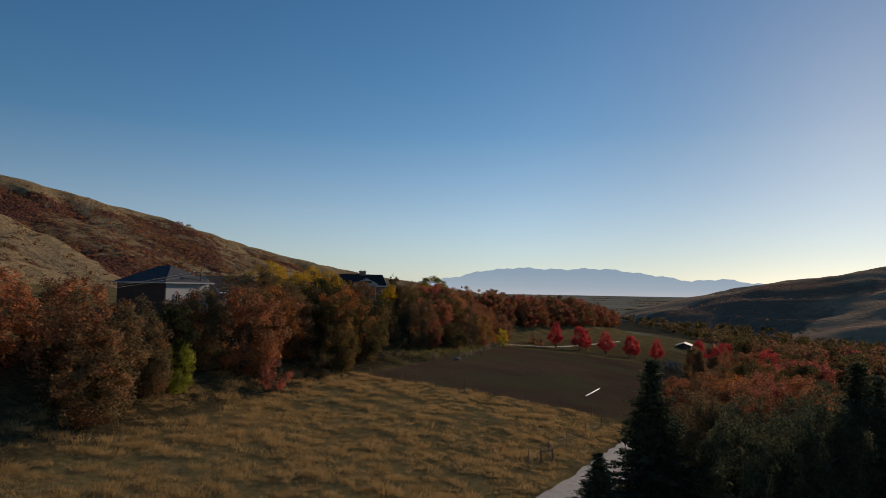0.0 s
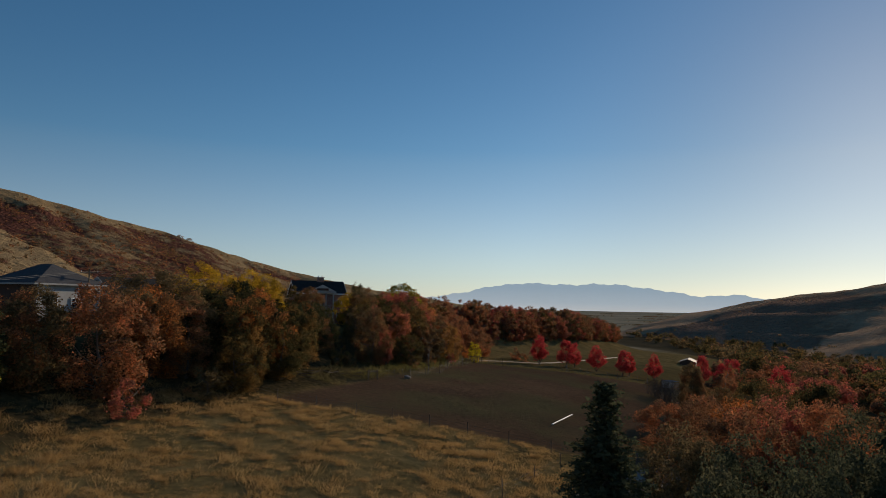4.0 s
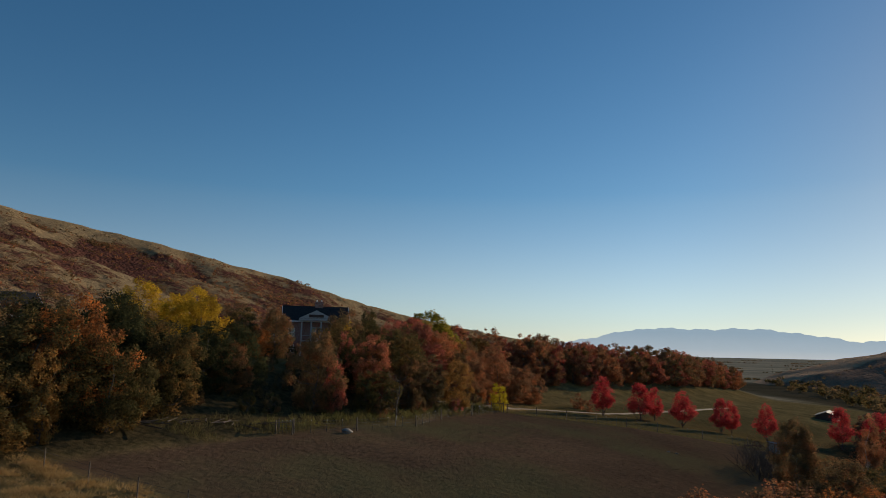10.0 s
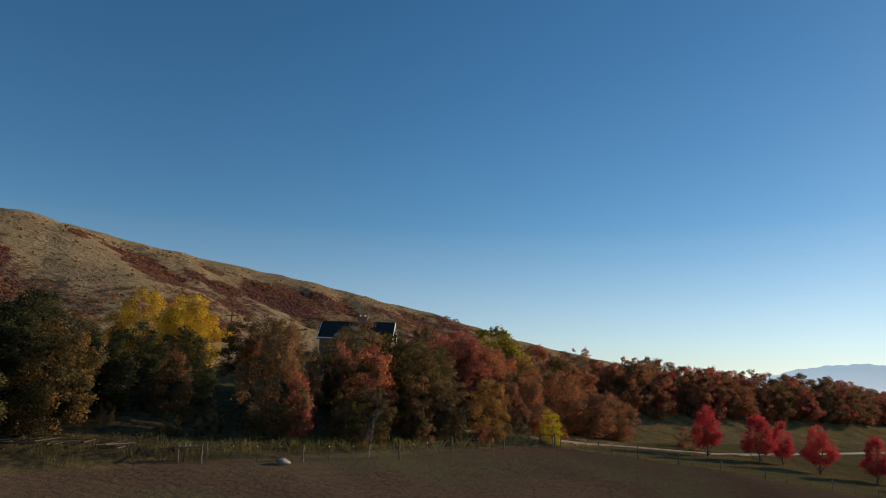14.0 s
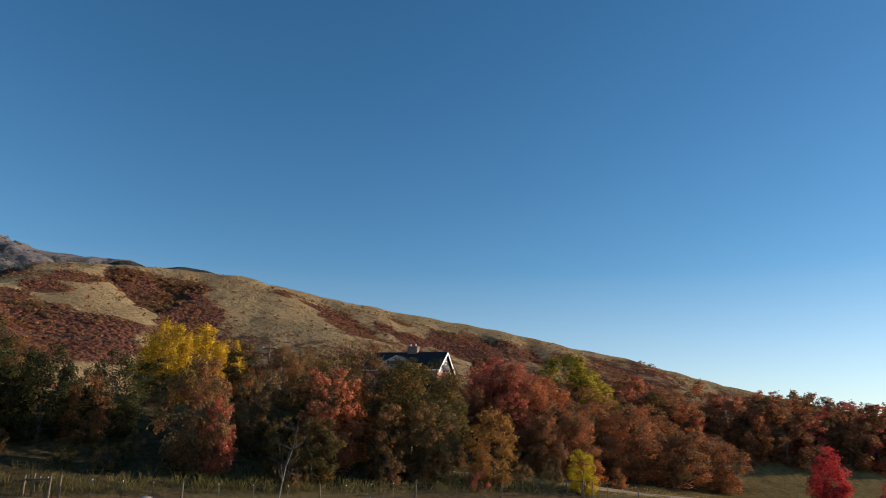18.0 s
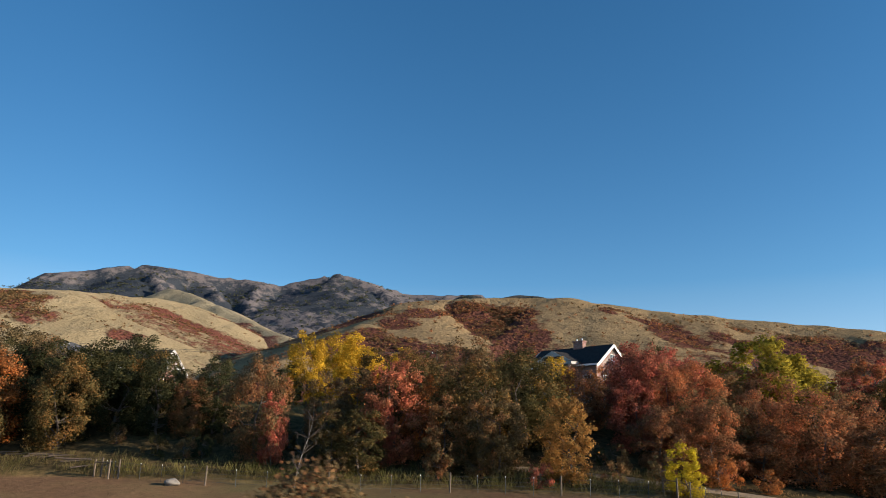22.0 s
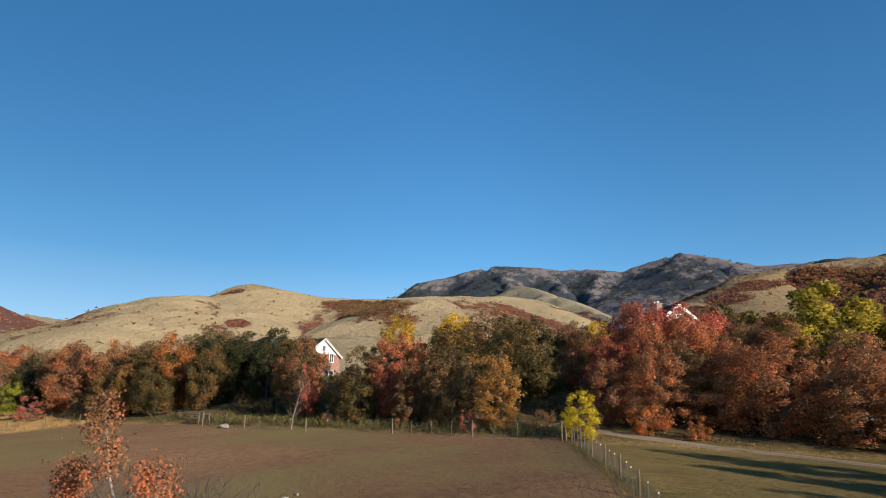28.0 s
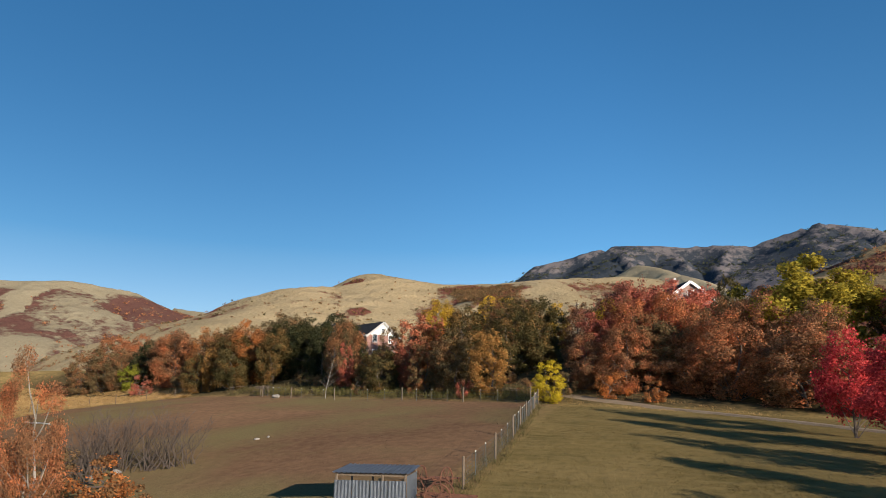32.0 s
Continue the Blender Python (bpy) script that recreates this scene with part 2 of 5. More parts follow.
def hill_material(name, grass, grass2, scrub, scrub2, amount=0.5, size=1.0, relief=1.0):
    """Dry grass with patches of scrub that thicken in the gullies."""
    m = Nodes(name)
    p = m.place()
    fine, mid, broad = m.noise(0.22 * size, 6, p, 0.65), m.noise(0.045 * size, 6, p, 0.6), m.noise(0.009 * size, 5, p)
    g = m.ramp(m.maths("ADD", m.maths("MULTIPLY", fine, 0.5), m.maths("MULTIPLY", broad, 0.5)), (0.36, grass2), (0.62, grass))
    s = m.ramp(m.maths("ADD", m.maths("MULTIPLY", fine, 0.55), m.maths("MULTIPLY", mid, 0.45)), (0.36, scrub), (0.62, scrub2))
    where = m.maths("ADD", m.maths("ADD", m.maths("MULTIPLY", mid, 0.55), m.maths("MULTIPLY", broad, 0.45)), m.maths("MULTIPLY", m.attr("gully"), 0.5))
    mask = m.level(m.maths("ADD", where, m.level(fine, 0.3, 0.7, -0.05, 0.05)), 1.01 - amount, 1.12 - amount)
    bush = m.add("ShaderNodeTexVoronoi", "Distance", given={"Vector": p, "Scale": 0.24 * size})
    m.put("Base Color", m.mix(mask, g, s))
    m.put("Roughness", 0.95)
    m.put("Specular IOR Level", 0.0)
    m.put("Diffuse Roughness", 0.2)
    m.bump(m.maths("ADD", m.maths("MULTIPLY", mid, 2.0), m.maths("ADD", fine, m.maths("MULTIPLY", mask, m.maths("SUBTRACT", 1.1, bush)))), 4.0 * relief / size, 0.9)
    return m.mat


GROUND = ground_material()
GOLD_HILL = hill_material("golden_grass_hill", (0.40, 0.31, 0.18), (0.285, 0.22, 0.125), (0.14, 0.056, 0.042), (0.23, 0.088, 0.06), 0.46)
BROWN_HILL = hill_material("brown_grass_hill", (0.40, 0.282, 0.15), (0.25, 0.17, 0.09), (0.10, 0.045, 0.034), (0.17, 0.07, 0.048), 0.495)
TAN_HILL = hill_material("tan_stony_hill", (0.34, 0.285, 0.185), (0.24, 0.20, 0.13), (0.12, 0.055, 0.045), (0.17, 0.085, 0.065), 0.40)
# darker tones lean to blue: some distance haze is put into the colour
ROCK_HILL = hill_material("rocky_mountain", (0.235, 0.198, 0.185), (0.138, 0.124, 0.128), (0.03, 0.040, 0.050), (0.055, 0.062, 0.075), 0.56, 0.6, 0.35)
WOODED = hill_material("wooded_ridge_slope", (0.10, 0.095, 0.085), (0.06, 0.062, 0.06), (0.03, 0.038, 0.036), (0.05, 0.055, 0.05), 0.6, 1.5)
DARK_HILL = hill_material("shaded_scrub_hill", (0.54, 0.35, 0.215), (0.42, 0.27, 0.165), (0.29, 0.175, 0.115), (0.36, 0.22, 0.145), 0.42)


def mesh_object(name, verts, faces, material, parent=None, smooth=False):
    me = bpy.data.meshes.new(name)
    me.from_pydata(verts, [], faces)
    if smooth:
        me.polygons.foreach_set("use_smooth", [True] * len(me.polygons))
    me.materials.append(material)
    ob = new(name, me)
    if parent:
        ob.parent = parent
    return ob


def part(name, bm, material, parent, label=""):
    me = bpy.data.meshes.new(name)
    bm.to_mesh(me)
    bm.free()
    me.materials.append(material)
    ob = new(name, me)
    ob.parent = parent
    if label:
        ob["label"] = label
    return ob


def thing(name, x, y, z, turn=0.0, label="", category="", group="", kind=""):
    ob = new(name)
    ob.matrix_basis = pose(x, y, z, 0, 0, turn)
    return tagged(ob, label, category, group, kind)


def box(bm, cx, cy, cz, sx, sy, sz, bevel=0.0, turn=None):
    m = Matrix.Translation((cx, cy, cz)) @ (turn or Matrix.Identity(4)) @ Matrix.Diagonal((sx, sy, sz, 1))
    got = bmesh.ops.create_cube(bm, size=1, matrix=m)
    if bevel:
        edges = list({e for v in got["verts"] for e in v.link_edges})
        bmesh.ops.bevel(bm, geom=edges, offset=bevel, segments=1, affect="EDGES")
    return bm


def boxes(*rows, bevel=0.0):
    bm = bmesh.new()
    for row in rows:
        box(bm, *row, bevel=bevel)
    return bm


def tube(bm, a, b, ra, rb, sides=7):
    """A tapered stick from a to b."""
    a, b = Vector(a), Vector(b)
    turn = (b - a).to_track_quat("Z", "Y").to_matrix().to_4x4()
    m = Matrix.Translation((a + b) / 2) @ turn
    bmesh.ops.create_cone(bm, cap_ends=True, segments=sides, radius1=ra, radius2=rb, depth=(b - a).length, matrix=m)
    return bm


# ---- ground ----
def smooth(a, b, v):
    s = np.clip((v - a) / (b - a), 0, 1)
    return s * s * (3 - 2 * s)

TOE_Y = [-200, 0, 38, 67, 92, 133, 165, 200, 250, 300, 400, 700]
TOE_X = [-60, -48, -36, -24, -11.5, 7, 12, 38, 70, 96, 130, 170]
TOE_Z = [12, 11.8, 11.8, 12.1, 12.3, 11.5, 10.2, 8.8, 7.0, 4.5, 0, -5]
CUT_U = [-3000, -400, -120, -45, -22, -7, 0, 20, 35, 50, 62, 80, 110, 150, 220, 3000]
CUT_Z = [60, 24, 12, 8.6, 7.0, 1.6, 0, -1.8, -3.8, -6.2, -8.8, -11, -12, -12, -11, -11]

def lay(x, y):
    """The ground's height."""
    x, y = np.asarray(x, float), np.asarray(y, float)
    u = x - np.interp(y, TOE_Y, TOE_X)
    toe = np.interp(y, TOE_Y, TOE_Z)
    z = toe + np.interp(u, CUT_U, CUT_Z)
    far = smooth(250, 700, y)
    plain = -6 + 6 * smooth(700, 4500, y)
    z = z * (1 - far) + far * (plain + np.maximum(0, -(x + 150)) * 0.02)
    return z


def spaced(low, high, near_low, near_high, step, growth):
    near = list(np.arange(near_low, near_high + 0.01, step))
    for sign, end, out in ((-1, low, near), (1, high, near)):
        at, gap = (near_low if sign < 0 else near_high), step
        while sign * (end - at) > 0:
            gap *= growth
            at += sign * gap
            out.append(at)
    return np.array(sorted(near))


def grid_mesh(name, xs, ys, heights, material):
    me = bpy.data.meshes.new(name)
    nx, ny = len(xs), len(ys)
    gx, gy = np.meshgrid(xs, ys)
    verts = np.stack([gx, gy, heights], -1).reshape(-1, 3)
    i = (np.arange(ny - 1)[:, None] * nx + np.arange(nx - 1)[None]).ravel()
    faces = np.stack([i, i + 1, i + nx + 1, i + nx], -1)
    me.from_pydata(verts.tolist(), [], faces.tolist())
    me.polygons.foreach_set("use_smooth", [True] * len(me.polygons))
    me.materials.append(material)
    return new(name, me)


def store(ob, name, values):
    a = ob.data.attributes.new(name, "FLOAT", "POINT")
    a.data.foreach_set("value", np.asarray(values, np.float32).ravel())


def rough(x, y, size, seed=0.0):
    """Smooth unevenness between about -1 and 1 from a few crossed waves."""
    x, y = x / size, y / size
    return (np.sin(x * 1.3 + 1.7 * np.sin(y * 0.7 + seed) + seed) + np.sin(y * 1.1 + 1.3 * np.sin(x * 0.9 + 2 * seed)) + np.sin(x * 2.3 - y * 1.9 + seed * 3) * 0.6 + np.sin(x * 3.7 + y * 4.3 + seed) * 0.35) / 2.95


ROAD = [(-12, 8), (-2.5, 26.5), (2.5, 35), (8.4, 45), (15, 55.5), (22, 63)]
DRIVE = [(-4, 124.5), (3.2, 134.6), (6.6, 141.4), (11, 148.7), (16.5, 154.9), (22, 160.5), (30, 170), (44, 190), (60, 215)]


def from_line(x, y, line):
    """The distance from a line of points."""
    best = np.full(np.shape(x), 1e9)
    for (ax, ay), (bx, by) in zip(line[:-1], line[1:]):
        s = np.clip(((x - ax) * (bx - ax) + (y - ay) * (by - ay)) / ((bx - ax) ** 2 + (by - ay) ** 2), 0, 1)
        best = np.minimum(best, np.hypot(x - ax - s * (bx - ax), y - ay - s * (by - ay)))
    return best


xs = spaced(-4600, 4600, -75, 115, 1.25, 1.07)
ys = spaced(-3500, 4950, -35, 200, 1.25, 1.07)
gx, gy = np.meshgrid(xs, ys)
toe = gx - np.interp(gy, TOE_Y, TOE_X)
level = smooth(2.2, 5, np.minimum(from_line(gx, gy, ROAD), from_line(gx, gy, DRIVE)))
gz = lay(gx, gy) + level * (0.09 * rough(gx, gy, 2.2) + 0.09 * rough(gx, gy, 7, 2.0))
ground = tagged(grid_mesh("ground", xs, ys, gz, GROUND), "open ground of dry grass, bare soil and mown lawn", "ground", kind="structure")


# the paddock: between the bank, the driveway fence and the near fence
def paddock(x, y, soft=1.2):
    u = x - np.interp(y, TOE_Y, TOE_X)
    near = y - (66.5 - 0.26 * x)
    return smooth(-soft, soft, u + 0.8 * rough(x, y, 4)) * smooth(-soft, soft, near + 0.8 * rough(x, y, 3, 1)) * smooth(-soft, soft, 135 + 0.0 * x - y) * smooth(4, -4, u - 40 - 0.25 * (y - 60) + 2 * rough(x, y, 5, 3))


soil = np.maximum(paddock(gx, gy), 0)
lawn = smooth(-1, 1, gy - 135.2) * smooth(-1, 1, toe - 1.5) * smooth(50, 42, toe) * smooth(215, 190, gy)
# where the dark floor lies: litter and painted shade below bank and ravine trees
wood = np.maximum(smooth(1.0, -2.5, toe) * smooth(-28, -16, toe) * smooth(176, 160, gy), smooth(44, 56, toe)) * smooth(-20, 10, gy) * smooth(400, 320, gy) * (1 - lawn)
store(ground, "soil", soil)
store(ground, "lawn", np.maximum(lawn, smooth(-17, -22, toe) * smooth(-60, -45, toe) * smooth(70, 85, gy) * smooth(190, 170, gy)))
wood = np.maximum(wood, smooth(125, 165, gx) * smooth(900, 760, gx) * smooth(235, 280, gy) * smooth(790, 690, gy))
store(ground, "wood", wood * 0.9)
store(ground, "plain", smooth(300, 480, gy))


# ---- hills ----
def ridge_height(px, py, crests):
    """Height, distance from the crest and way along it, for the highest of the given crest lines."""
    best = np.full(px.shape, -1e9)
    away = np.zeros(px.shape)
    along = np.zeros(px.shape)
    for k, (slope, points) in enumerate(crests):
        run = 5000.0 * k
        for (ax, ay, az), (bx, by, bz) in zip(points[:-1], points[1:]):
            dx, dy = bx - ax, by - ay
            length = math.hypot(dx, dy)
            s = np.clip(((px - ax) * dx + (py - ay) * dy) / length**2, 0, 1)
            d = np.hypot(px - ax - s * dx, py - ay - s * dy)
            z = az + (bz - az) * s - slope * (np.sqrt(d * d + 900) - 30)
            up = z > best
            best, away, along = np.where(up, z, best), np.where(up, d, away), np.where(up, run + s * length, along)
            run += length
    return best, away, along


def hill(name, label, low, high, step, crests, material, gullies=14.0, pitch=95.0, seed=0.0, bumps=3.0, crags=0.0, bands=(), spots=(), steps=0.0):
    x, y = np.arange(low[0], high[0], step), np.arange(low[1], high[1], step)
    px, py = np.meshgrid(x, y)
    wx, wy = px + 18 * rough(px, py, 60, seed), py + 18 * rough(px, py, 60, seed + 5)
    z, d, s = ridge_height(wx, wy, crests)
    v = s / pitch + 0.24 * rough(px, py, 130, seed + 1)
    cut = np.abs(np.sin(v * 3.1)) ** 0.85 * 0.6 + np.abs(np.sin(v * 1.23 + 1.0)) * 0.4
    if crags:
        cut = 1 - cut
    depth = np.clip(d / 110, 0, 1) * np.clip(1.6 - d / 700, 0.3, 1)
    z = z - gullies * (1 - cut) * depth + bumps * rough(px, py, 33, seed + 2) * np.clip(d / 60, 0.15, 1) + 1.2 * rough(px, py, 11, seed + 3)
    if crags:
        z = z + crags * np.clip(d / 150, 0.15, 1) * (0.6 - 1.6 * np.abs(rough(px, py, 75, seed + 7)) - 0.7 * np.abs(rough(px, py, 37, seed + 9)))
    z = z + steps * np.sin(z * 0.45 + 0.8 * rough(px, py, 90, seed))
    brush = 0 * z
    for at, slant, wide, top, foot in bands:
        inside = smooth(top - 15, top + 15, d) * smooth(foot + 40, foot - 40, d)
        brush = np.maximum(brush, np.exp(-(((s - at - slant * d + 12 * rough(px, py, 25, seed)) / wide) ** 2)) * inside)
    for sx, sy, wide in spots:
        brush = np.maximum(brush, smooth(1.45, 0.7, np.hypot(px - sx, py - sy) / wide + 0.45 * rough(px, py, 22, seed)) * 1.5)
    z = z - (0.5 if spots else 9) * brush * np.clip(d / 60, 0, 1)
    base = lay(px, py)
    ob = tagged(grid_mesh(name, x, y, np.maximum(z, base - 25), material), label, "hill", kind="structure")
    store(ob, "gully", np.clip((1 - cut) * depth * (0.45 if crags else 1.5) - (0.12 if crags else 0.35), -0.3, 1) + 0.40 * brush)
    store(ob, "away", d)
    return ob


hill("foothill", "long foothill of dry grass with brown scrub in its gullies", (-1500, 150), (250, 1750), 9.0, [
    (0.40, [(-1150, 470, 225), (-1031, 512, 247), (-928, 614, 244), (-854, 687, 238), (-749, 791, 208), (-645, 892, 184), (-534, 1003, 160), (-428, 1107, 134), (-325, 1210, 102), (-184, 1348, 66), (-80, 1451, 48), (120, 1650, 20)]),
    (0.45, [(-893, 618, 238), (-900, 533, 232), (-834, 431, 198), (-757, 345, 155), (-672, 270, 120), (-560, 215, 85)]),
], BROWN_HILL, gullies=23, pitch=100, seed=0.7, bumps=2.0, bands=[(600, 0.15, 14, 60, 190), (680, 0.4, 14, 25, 110), (820, 0.4, 14, 30, 130), (960, 0.3, 12, 20, 120)], spots=[
    (-795, 548, 26), (-755, 540, 32), (-712, 522, 34), (-668, 500, 34), (-630, 474, 32), (-596, 455, 28),
    (-800, 425, 26), (-772, 398, 24), (-738, 372, 22), (-640, 286, 50), (-600, 275, 50), (-566, 300, 50), (-600, 325, 40), (-700, 322, 26), (-655, 338, 20), (-600, 372, 32), (-570, 345, 34),
    (-828, 500, 24), (-815, 532, 18), (-664, 692, 20), (-628, 680, 24), (-592, 674, 26), (-560, 655, 24),
    (-735, 692, 20), (-716, 662, 14), (-590, 738, 14), (-560, 756, 18), (-545, 802, 14), (-566, 845, 15), (-500, 890, 15)])
hill("golden_hill", "pale golden grass hill with dark red scrub patches", (-2000, -1000), (-350, 330), 9.0, [
    (0.42, [(-480, -415, 40), (-632, -419, 70), (-752, -423, 114), (-868, -428, 160), (-1024, -458, 214), (-1150, -430, 238), (-1253, -391, 279), (-1296, -269, 260), (-1296, -148, 256), (-1211, -53, 241), (-1121, 39, 191), (-925, 103, 128), (-780, 130, 90)]),
    (0.42, [(-1296, -148, 256), (-1500, 0, 300), (-1700, 150, 330)]),
], GOLD_HILL, gullies=11, pitch=150, seed=2.1, spots=[(-1232, -190, 40), (-1218, -140, 46), (-1165, -128, 46), (-1112, -108, 48), (-1062, -92, 44), (-1030, -60, 30), (-955, -300, 17), (-925, -318, 13), (-1000, 60, 24), (-1160, -395, 18)])
hill("far_left_hill", "broad tan hill with a stony top and red scrub", (-2900, -2700), (-700, -700), 16.0, [
    (0.40, [(-900, -2300, 300), (-1250, -1800, 350), (-1423, -1600, 349), (-1547, -1485, 361), (-1660, -1365, 346), (-1740, -1268, 304), (-1827, -1150, 288), (-2000, -1000, 255)]),
], TAN_HILL, gullies=16, pitch=170, seed=3.3)
hill("rocky_mountain", "distant grey rocky mountain with dark conifers", (-4600, -1700), (-1700, 2700), 24.0, [
    (0.50, [(-3300, -1300, 420), (-3340, -800, 560), (-3375, -556, 640), (-3405, -377, 722), (-3426, -186, 758), (-3438, 10, 815), (-3432, 330, 791), (-3397, 650, 766), (-3344, 940, 850), (-3290, 1130, 803), (-3230, 1300, 745), (-3097, 1622, 757), (-3000, 2000, 600), (-2900, 2500, 350)]),
    (0.50, [(-3405, -377, 722), (-2900, -300, 480), (-2400, -250, 330), (-2000, -200, 250)]),
    (0.50, [(-3438, 10, 815), (-2900, 150, 560), (-2500, 220, 380)]),
    (0.50, [(-3344, 940, 850), (-2800, 800, 560), (-2300, 750, 330)]),
    (0.50, [(-3230, 1300, 745), (-2600, 1100, 520), (-2100, 1050, 480), (-1700, 900, 360)]),
], ROCK_HILL, gullies=75, pitch=200, seed=4.2, bumps=5, crags=22)
hill("middle_spur", "pale tan spur below the rocky mountain", (-2600, -250), (-1450, 900), 14.0, [
    (0.52, [(-2500, 150, 520), (-2246, 238, 443), (-2091, 288, 387), (-1933, 349, 338), (-1774, 399, 283), (-1616, 429, 234), (-1500, 450, 190)]),
], TAN_HILL, gullies=26, pitch=120, seed=6.2, spots=[(-1700, 330, 70), (-1800, 300, 60), (-1640, 400, 50), (-1900, 280, 50)])
hill("wooded_ridge", "dark wooded ridge beyond the foothill", (-1500, 560), (-1100, 1040), 9.0, [
    (0.5, [(-1350, 640, 284), (-1330, 682, 312), (-1309, 726, 330), (-1292, 752, 315), (-1280, 785, 311), (-1260, 818, 327), (-1243, 850, 325), (-1225, 880, 304)]),
], WOODED, gullies=6, pitch=60, seed=7.1)
hill("shaded_hill", "dark hill on the far side of the ravine", (120, 380), (1500, 1250), 9.0, [
    (0.245, [(300, 760, -20), (350, 793, -4), (372, 776, 10), (424, 756, 38), (462, 735, 48), (506, 705, 58), (700, 560, 90), (900, 430, 120)]),
], DARK_HILL, gullies=1.5, pitch=60, seed=5.4, bumps=0.7, steps=0.5)


# ---- far mountains ----
def far_range():
    # distance haze is painted in: blue base and a glow, paler towards the foot
    m = Nodes("painted_haze_mountain")
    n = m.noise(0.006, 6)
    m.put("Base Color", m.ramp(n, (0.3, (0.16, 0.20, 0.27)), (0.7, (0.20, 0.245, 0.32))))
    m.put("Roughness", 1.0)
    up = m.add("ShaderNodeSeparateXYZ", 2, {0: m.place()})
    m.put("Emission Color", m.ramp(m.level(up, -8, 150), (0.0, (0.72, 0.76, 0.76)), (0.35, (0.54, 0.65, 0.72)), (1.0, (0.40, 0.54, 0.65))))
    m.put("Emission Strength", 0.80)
    az = np.radians(np.linspace(-4, 62, 240))
    crest = np.interp(np.degrees(az), [-4, -1, 0.8, 3.6, 5.9, 8.6, 11, 14.2, 16.9, 19.5, 22.5, 24.9, 28.8, 33, 40, 62], [0.2, 0.4, 0.63, 1.15, 1.66, 2.02, 1.87, 1.96, 1.89, 1.47, 1.06, 1.22, 0.75, 0.5, 0.6, 0.3])
    crest += 0.05 * np.sin(az * 160) + 0.035 * np.sin(az * 410 + 1) + 0.03 * np.sin(az * 77)
    verts, faces = [], []
    for a, c in zip(az, crest):
        for k in range(7):
            f = k / 6
            d = (4400 + 380 * f) / max(math.cos(a - radians(13)), 0.6)
            wave = 22 * math.sin(a * 90 + k * 1.7) * f * (1 - f)
            top = 21 + 4640 * math.tan(radians(c))
            verts.append((-5 + math.sin(a) * d, -5 + math.cos(a) * d, -8 + (top + 8) * f**1.3 + wave))
    for i in range(len(az) - 1):
        for k in range(6):
            j = i * 7 + k
            faces.append((j, j + 7, j + 8, j + 1))
    tagged(mesh_object("backdrop", verts, faces, m.mat, smooth=True), "blue mountain range with painted haze across the valley", "mountains", kind="structure")


far_range()


# ---- trees ----
rng = np.random.default_rng(11)


def leaf_mesh(name, centres, sizes, seed, out=None):
    """Small leaf sprays, one triangle each, turned at random and shaded by the crown's swell."""
    r = np.random.default_rng(seed)
    n = len(centres)
    a = r.normal(size=(n, 3))
    a /= np.linalg.norm(a, axis=1)[:, None]
    b = np.cross(a, r.normal(size=(n, 3)))
    b /= np.linalg.norm(b, axis=1)[:, None]
    s = (sizes * r.uniform(0.6, 1.3, n))[:, None]
    long = r.uniform(0.7, 1.1, n)[:, None]
    bend = np.cross(a, b) * s * r.uniform(-0.35, 0.35, n)[:, None]
    verts = np.stack([centres - a * s * long, centres - b * s * 0.7 + a * s * 0.3 + bend, centres + b * s * 0.7 + a * s * long * 0.6 + bend], 1).reshape(-1, 3)
    order = np.arange(n * 3).reshape(-1, 3)
    if out is not None:
        tri = verts.reshape(-1, 3, 3)
        face = np.cross(tri[:, 1] - tri[:, 0], tri[:, 2] - tri[:, 0])
        face /= np.linalg.norm(face, axis=1)[:, None] + 1e-9
        back = (face * out).sum(1) < 0
        order[back] = order[back][:, ::-1]
        face[back] *= -1
        out = out * 0.8 + face * 0.45
        out /= np.linalg.norm(out, axis=1)[:, None]
    me = bpy.data.meshes.new(name)
    me.from_pydata(verts.tolist(), [], order.tolist())
    if out is not None:
        me.polygons.foreach_set("use_smooth", [True] * n)
        me.normals_split_custom_set_from_vertices(np.repeat(out, 3, 0).tolist())
    return me


def outline(shape, f):
    """The crown's half width at the height share f, as a share of its greatest."""
    if shape == "oak":
        return np.sqrt(np.clip(1 - ((f - 0.42) / 0.58) ** 2, 0, 1)) * (0.75 + 0.25 * np.clip(f / 0.3, 0, 1))
    if shape == "flame":
        return np.clip(np.minimum(f / 0.28, 1) ** 0.6 * (1.12 - f) ** 0.75 * 1.02, 0, 1)
    if shape == "column":
        return np.sqrt(np.clip(1 - ((f - 0.45) / 0.56) ** 2, 0, 1)) * (0.8 + 0.2 * np.clip(f / 0.3, 0, 1))
    return np.sqrt(np.clip(1 - ((f - 0.5) / 0.5) ** 2, 0, 1))


